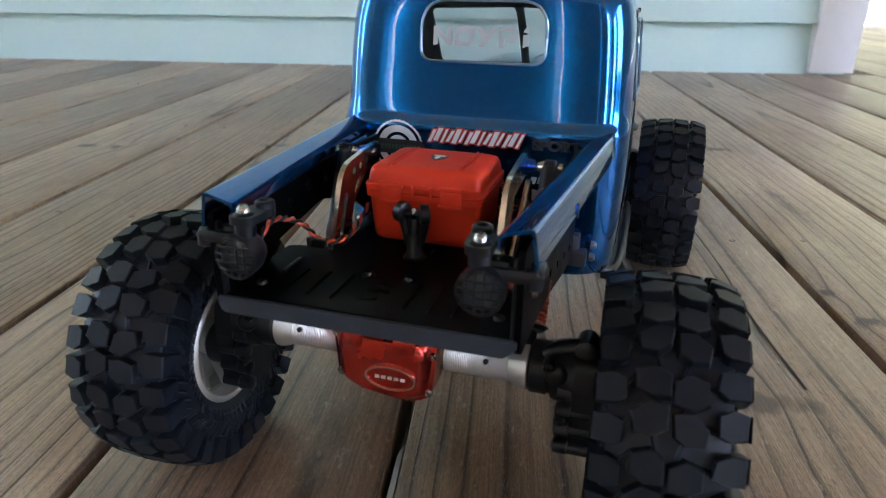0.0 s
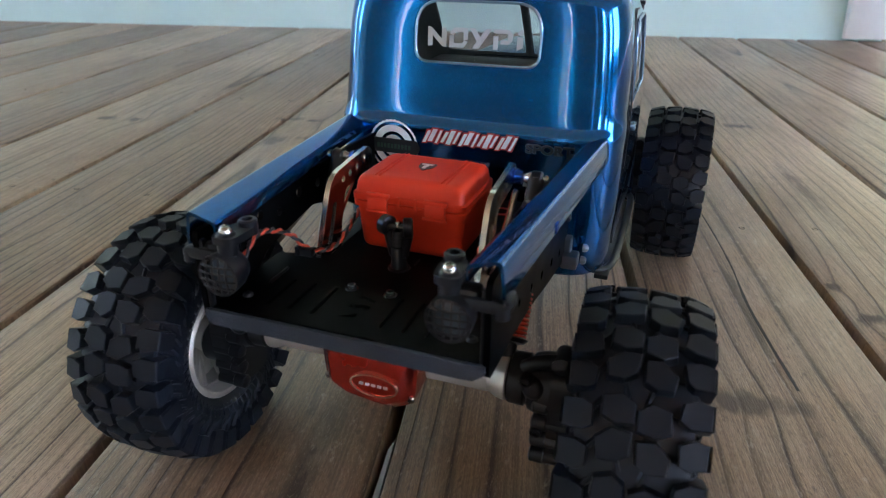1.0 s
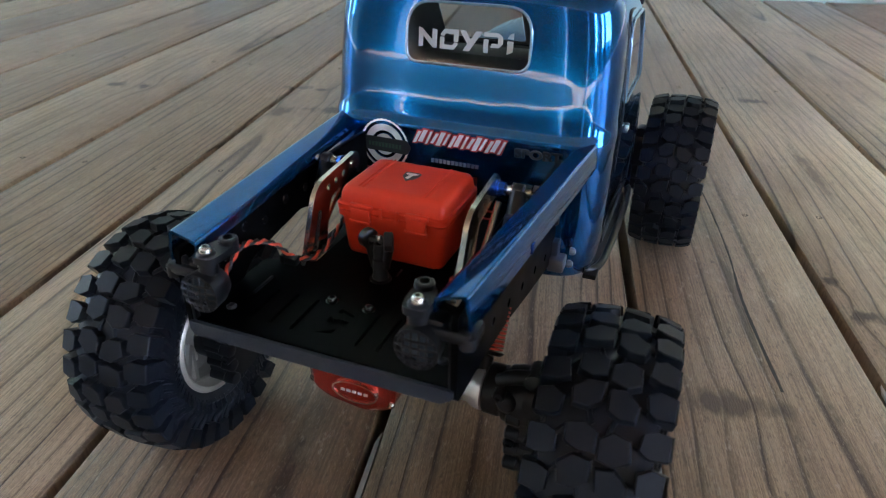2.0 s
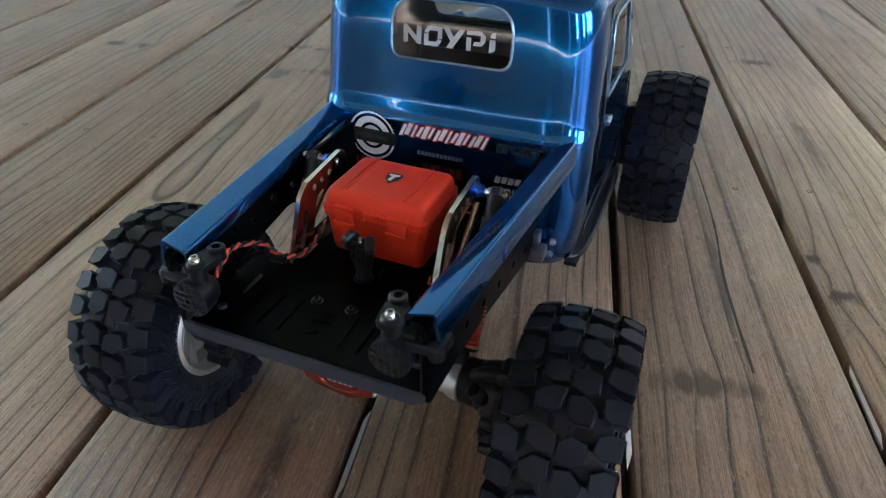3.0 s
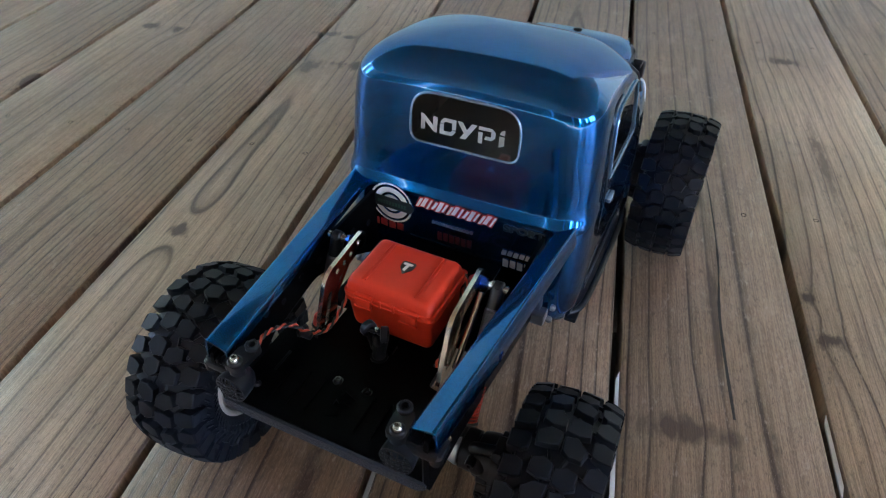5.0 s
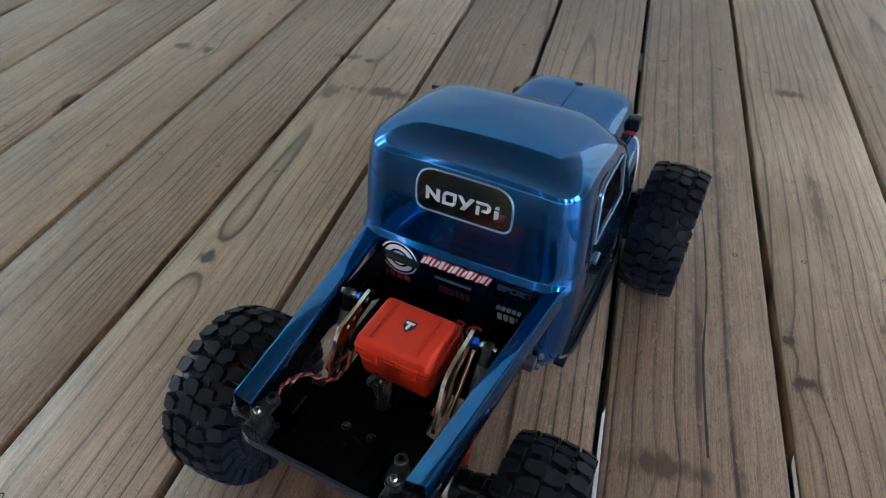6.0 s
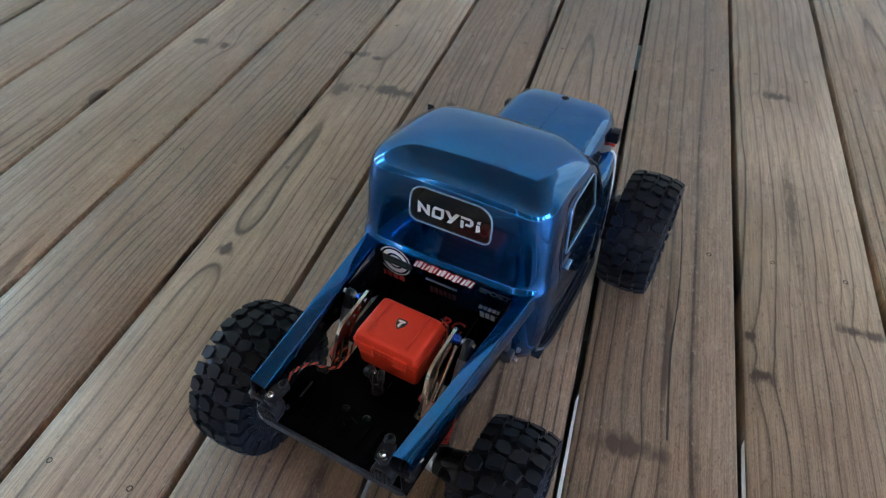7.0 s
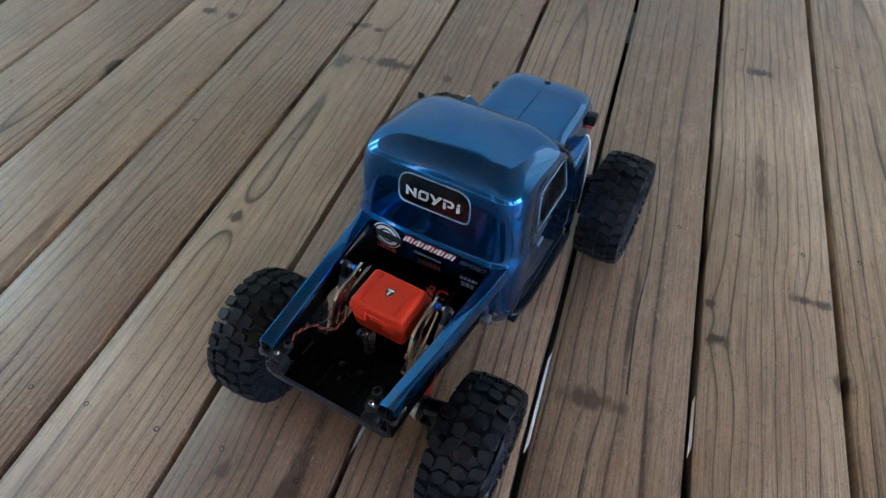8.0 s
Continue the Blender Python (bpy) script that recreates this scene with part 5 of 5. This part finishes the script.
# ---- wheels ----
def tyre_mesh():
    bm = bmesh.new()
    seg = 72
    half = [(0.0165, 0.0290), (0.0185, 0.0300), (0.0205, 0.0335), (0.0213, 0.0350), (0.0207, 0.0362), (0.0213, 0.0400), (0.0212, 0.0440), (0.0207, 0.0492), (0.0188, 0.0538), (0.0120, 0.0561), (0.0, 0.0568)]
    prof = half + [(-x, r) for x, r in half[-2::-1]]
    rings = []
    for x, r in prof:
        rings.append([(x, r * math.cos(2 * math.pi * i / seg), r * math.sin(2 * math.pi * i / seg)) for i in range(seg)])
    loft(bm, rings)

    def lug(pts, r0, r1s, s0, grow=1.10):
        """pts: (x, arc) outline; the foot is wider than the crown; r1s: crown radius a corner."""
        mx, ms = sum(p[0] for p in pts) / len(pts), sum(p[1] for p in pts) / len(pts)
        foot, top = [], []
        for (x, s), r1 in zip(pts, r1s):
            xa, sa = mx + (x - mx) * grow, ms + (s - ms) * grow
            for lst, xx, ss, rr in ((foot, xa, sa, r0), (top, x, s, r1)):
                a = (s0 + ss) / 0.0600
                lst.append((xx, rr * math.cos(a), rr * math.sin(a)))
        cen = [(f[0] * 0.07 + t[0] * 0.93, f[1] * 0.06 + t[1] * 0.94, f[2] * 0.06 + t[2] * 0.94) for f, t in zip(foot, top)]
        mid = tuple(sum(p[k] for p in top) / len(top) for k in range(3))
        top = [tuple(p[k] + (mid[k] - p[k]) * 0.06 for k in range(3)) for p in top]
        loft(bm, [foot, cen, top], True, False, True)

    n = 28
    tread = random.Random(7)
    pitch = 2 * math.pi * 0.0600 / n
    jit = lambda size: size * (tread.random() - 0.5) * 2
    for i in range(n):
        s = i * pitch
        for side in (-1, 1):
            o = s + (0 if side < 0 else 0.0020)
            alt = i % 2
            # centre blocks: bent hexagons, every other one turned
            h = [(0.0008, -0.0040), (0.0062, -0.0053), (0.0112, -0.0030), (0.0110, 0.0036), (0.0052, 0.0052), (0.0010, 0.0026)]
            if alt:
                h = [(0.0012, -0.0026), (0.0050, -0.0047), (0.0106, -0.0047), (0.0120, 0.0012), (0.0070, 0.0052), (0.0008, 0.0046)]
            lean = 0.0008 if alt else -0.0007
            pts = [(side * (x + jit(0.0005)), a * 1.03 + lean + jit(0.0005)) for x, a in h]
            lug(pts, 0.0540, [0.0609 - 0.0009 * (abs(p[0]) / 0.012) ** 2 for p in pts], o, 1.17)
            # shoulder blocks, reaching down the side wall
            q = o + (0.0040 if side < 0 else -0.0045)
            k = [(0.0132 + 0.0012 * alt, -0.0032), (0.0168, -0.0049), (0.0232, -0.0047 + 0.0006 * alt), (0.0236, 0.0042), (0.0180, 0.0048), (0.0138, 0.0028)]
            pts = [(side * (x + jit(0.0004)), 1.05 * a + jit(0.0004)) for x, a in k]
            lug(pts, 0.0500, [0.0602, 0.0597, 0.0576, 0.0576, 0.0595, 0.0601], q, 1.05)
            # low bridges in the grooves
            for x_a, s_a, x_b, s_b in ((0.0106, o + 0.0026, 0.0144, q + (0.0024 if side > 0 else -0.0024)), (0.0030, o + 0.0040, 0.0046, o + pitch - 0.0040)):
                keys = [(side * (x_a + (x_b - x_a) * f), 0.0566 * math.cos((s_a + (s_b - s_a) * f) / 0.06), 0.0566 * math.sin((s_a + (s_b - s_a) * f) / 0.06)) for f in (0.0, 0.5, 1.0)]
                tube(bm, keys, 0.0011, 5)
            # the block's flank: a square step down the side wall, longer on every other one
            a0 = (q + 0.0002) / 0.0600
            w = 0.0044 / 0.06
            tail = 0.0478 if alt else 0.0455
            feet, tops = [], []
            for f in (0.0, 0.5, 1.0):
                r = 0.0566 + (tail - 0.0566) * f
                x = 0.0241 - 0.0006 * f
                feet.append([(side * 0.0185, r * math.cos(a0 + da * 1.08), r * math.sin(a0 + da * 1.08)) for da in (-w, w)])
                tops.append([(side * x, r * math.cos(a0 + da * 0.97), r * math.sin(a0 + da * 0.97)) for da in (-w, w)])
            loft(bm, [[g[0], t[0], t[1], g[1]] for g, t in zip(feet, tops)], False)
            loft(bm, [[feet[-1][0], feet[-1][1]], [tops[-1][0], tops[-1][1]]], False)
            # a curved rib from the step towards the bead, and a low one in the groove beside it
            for da, r_a, r_b, x_a, size in ((-0.6 * w, tail + 0.0010, 0.0398, 0.0216, 0.0011), (0.8 * w, tail + 0.0010, 0.0412, 0.0214, 0.0009), (math.pi / n, 0.0525, 0.0420, 0.0196, 0.0010)):
                keys = []
                for f in (0.0, 0.4, 0.75, 1.0):
                    r, ang = r_a + (r_b - r_a) * f, a0 + da + 0.10 * f * f * side
                    keys.append((side * (x_a + (0.0212 - x_a) * f), r * math.cos(ang), r * math.sin(ang)))
                tube(bm, keys, size, 5)
    # fine ribs round the bead
    for i in range(60):
        a = 2 * math.pi * i / 60
        for side in (-1, 1):
            tube(bm, [(side * 0.0206, 0.0335 * math.cos(a), 0.0335 * math.sin(a)), (side * 0.0226, 0.0385 * math.cos(a), 0.0385 * math.sin(a))], 0.0005, 4)
    return finish(bm, "tyre", RUBBER, 28)


def rim_mesh():
    bm = bmesh.new()
    m0, m1 = Vector((-1, 0, 0)), Vector((1, 0, 0))
    seg = 48
    prof = [(-0.0120, 0.0225), (-0.0124, 0.0240), (-0.0122, 0.0280), (-0.0118, 0.0290), (-0.0110, 0.0285), (-0.0090, 0.0255), (0.0100, 0.0255), (0.0150, 0.0300), (0.0175, 0.0312), (0.0190, 0.0302), (0.0197, 0.0285), (0.0192, 0.0272),
            (0.0120, 0.0264), (-0.0040, 0.0262), (-0.0100, 0.0222)]
    rings = [[(x, r * math.cos(2 * math.pi * i / seg), r * math.sin(2 * math.pi * i / seg)) for i in range(seg)] for x, r in prof]
    loft(bm, rings + [rings[0]])
    # centre disc with windows between the spokes
    holes = []
    for i in range(6):
        a = 2 * math.pi * i / 6
        o = []
        for r, da in ((0.0120, -0.20), (0.0200, -0.30), (0.0208, 0.0), (0.0200, 0.30), (0.0120, 0.20)):
            o.append((r * math.cos(a + da), r * math.sin(a + da)))
        holes.append(rounded(o, 0.002, 3))
    plate(bm, disc(0, 0, 0.0265, 48), 0.0040, Matrix.Translation((-0.0020, 0, 0)) @ YZ, holes)
    turned(bm, (-0.010, 0, 0), (0.012, 0, 0), [(0, 0.0080), (0.006, 0.0090), (0.016, 0.0090), (0.022, 0.0060)], 20)
    bmesh.ops.remove_doubles(bm, verts=bm.verts, dist=1e-6)
    return finish(bm, "wheel", RIM, 35)


TYRE, RIMS = tyre_mesh(), rim_mesh()
SPOKES = []
for da in (-0.16, 0.16):
    bm = bmesh.new()
    rod(bm, (0.003, 0.008, 0), (0.0120, 0.0256 * math.cos(da), 0.0256 * math.sin(da)), 0.0019, 8, r2=0.0026)
    SPOKES.append(finish(bm, "spoke", RIM))
bm = bmesh.new()
turned(bm, (-0.0194, 0, 0), (-0.0206, 0, 0), [(0, 0.0012), (0.0008, 0.0012), (0.0012, 0.0007)], 8)
RIM_BOLT = finish(bm, "rim_bolt", BLACK)
for x, y, turn, spin in ((-TRACK - 0.003, REAR_Y + 0.0025, 2, 10), (TRACK - 0.003, REAR_Y - 0.0025, 182, 47), (-TRACK, FRONT_Y, 0, 23), (TRACK, FRONT_Y, 180, 71)):
    m = pose(x, y, TYRE_R - 0.0004, spin, 0, turn)
    wheel = part("wheel", RIMS, RIM, truck, "satin grey rim with chunky black crawler tyre", m)
    part("tyre", TYRE, RUBBER, wheel, "knobbly black rubber tyre", m)
    for i in range(6):
        for mesh in SPOKES:
            part("spoke", mesh, RIM, wheel, "", m @ pose(0, 0, 0, 60 * i + 30))
    for i in range(12):
        a = 2 * math.pi * (i + 0.5) / 12
        for flip in (0, 180):
            if not flip:
                part("rim_bolt", RIM_BOLT, BLACK, wheel, "", m @ pose(0, 0, 0, 0, 0, flip) @ Matrix.Translation((0, 0.0270 * math.cos(a), 0.0270 * math.sin(a))))


# ---- wiring ----
def twisted_pair(keys, turns, n=150, r=0.00068, off=0.0007):
    pts = spline(keys, n)
    for phase, material, name in ((0, WIRE_RED, "red_wire"), (math.pi, WIRE_BLACK, "black_wire")):
        out = []
        for i, p in enumerate(pts):
            d = (pts[min(i + 1, n - 1)] - pts[max(i - 1, 0)]).normalized()
            s = d.cross(Vector((0.1, 0.2, 1))).normalized()
            t = s.cross(d)
            a = 2 * math.pi * turns * i / (n - 1) + phase
            out.append(p + off * (math.cos(a) * s + math.sin(a) * t))
        bm = bmesh.new()
        tube(bm, out, r, 7)
        part(name, bm, material, truck, "")


twisted_pair([(-0.0500, 0.016, 0.1260), (-0.0495, 0.026, 0.1330), (-0.0475, 0.034, 0.1325), (-0.0450, 0.044, 0.1270), (-0.0405, 0.049, 0.1190), (-0.0340, 0.054, 0.1170), (-0.0320, 0.064, 0.1180), (-0.0345, 0.080, 0.1195), (-0.0370, 0.096, 0.1210), (-0.0360, 0.118, 0.1200)], 12)
twisted_pair([(0.0310, 0.060, 0.1150), (0.0320, 0.070, 0.1200), (0.0310, 0.085, 0.1280), (0.0290, 0.098, 0.1330), (0.0250, 0.112, 0.1320), (0.0140, 0.124, 0.1250)], 7)
twisted_pair([(0.0540, 0.030, 0.1140), (0.0500, 0.028, 0.1180), (0.0470, 0.034, 0.1160), (0.0440, 0.044, 0.1140)], 4, 60)
bm = bmesh.new()
box(bm, (-0.0410, 0.0480, 0.1175), (0.0080, 0.0036, 0.0036), 0.0007)
box(bm, (-0.0440, 0.0480, 0.1180), (0.0022, 0.0048, 0.0046), 0.0006)
part("connector", bm, BLACK, truck, "small black plug and cable tie")

# ---- the orange case in the bed ----
CASE = pose(0.0000, 0.0875, TRAY_Z + 0.0016, 0, 0, -1)
case = thing("toy_case", CASE, "small orange-red moulded plastic case on the black tray", "case")
CW, CD = 0.0255, 0.0200


def case_ring(z, w, d, r=0.004):
    return [(x, y, z) for x, y in rounded([(-w, -d), (w, -d), (w, d), (-w, d)], r, 5)]


bm = bmesh.new()
loft(bm, [case_ring(z, CW + a, CD + a) for z, a in ((0, -0.0030), (0.0008, -0.0020), (0.0030, -0.0014), (0.0200, -0.0002), (0.0205, 0.0010), (0.0228, 0.0010), (0.0232, 0.0004))], True, True, True)
part("case_body", bm, ORANGE, case, "", CASE)
bm = bmesh.new()
loft(bm, [case_ring(z, CW + a, CD + a) for z, a in ((0.0234, 0.0004), (0.0238, 0.0012), (0.0262, 0.0012), (0.0268, 0.0002), (0.0310, -0.0004), (0.0330, -0.0014), (0.0340, -0.0034), (0.0341, -0.0060))], True, True, True)
lid = part("case_lid", bm, ORANGE, case, "", CASE)
for x, w, d, h, z in ((-0.0145, 0.0007, 0.033, 0.0010, 0.0343), (0.0145, 0.0007, 0.033, 0.0010, 0.0343), (-0.0165, 0.0005, 0.033, 0.0008, 0.0342), (0.0165, 0.0005, 0.033, 0.0008, 0.0342)):
    bm = bmesh.new()
    box(bm, (x, 0.0, z), (w, d, h), 0.0002)
    part("lid_rib", bm, ORANGE, lid, "", CASE)
for x in (-0.0135, 0.0135):
    bm = bmesh.new()
    box(bm, (x, -CD - 0.0018, 0.0225), (0.0092, 0.0022, 0.0068), 0.0007)
    box(bm, (x, -CD - 0.0026, 0.0195), (0.0110, 0.0016, 0.0016), 0.0005)
    box(bm, (x, -CD - 0.0012, 0.0266), (0.0110, 0.0026, 0.0022), 0.0007)
    part("latch", bm, ORANGE, case, "moulded orange latch", CASE)
for x in (-0.0040, 0.0040):
    bm = bmesh.new()
    box(bm, (x, -CD - 0.0010, 0.0246), (0.0016, 0.0014, 0.0050), 0.0005)
    part("case_rib", bm, ORANGE, case, "", CASE)
bm = bmesh.new()
TOP = CASE @ Matrix.Translation((0.0002, 0.0012, 0.0342))
plate(bm, rounded([(-0.0040, 0.0042), (-0.0030, 0.0048), (0.0030, 0.0048), (0.0040, 0.0042), (0.0036, -0.0005), (0.0, -0.0050), (-0.0036, -0.0005)], 0.0005, 2), 0.0003, TOP)
badge = part("shield_sticker", bm, DARKVINYL, case, "black shield sticker with a white mark")
bm = bmesh.new()
plate(bm, [(-0.0028, 0.0034), (0.0028, 0.0034), (0.0022, 0.0018), (0.0009, 0.0018), (0.0002, -0.0030), (-0.0014, -0.0022), (-0.0008, 0.0018), (-0.0028, 0.0018)], 0.0002, TOP @ Matrix.Translation((0, 0, 0.0003)))
part("shield_mark", bm, WHITE, badge)
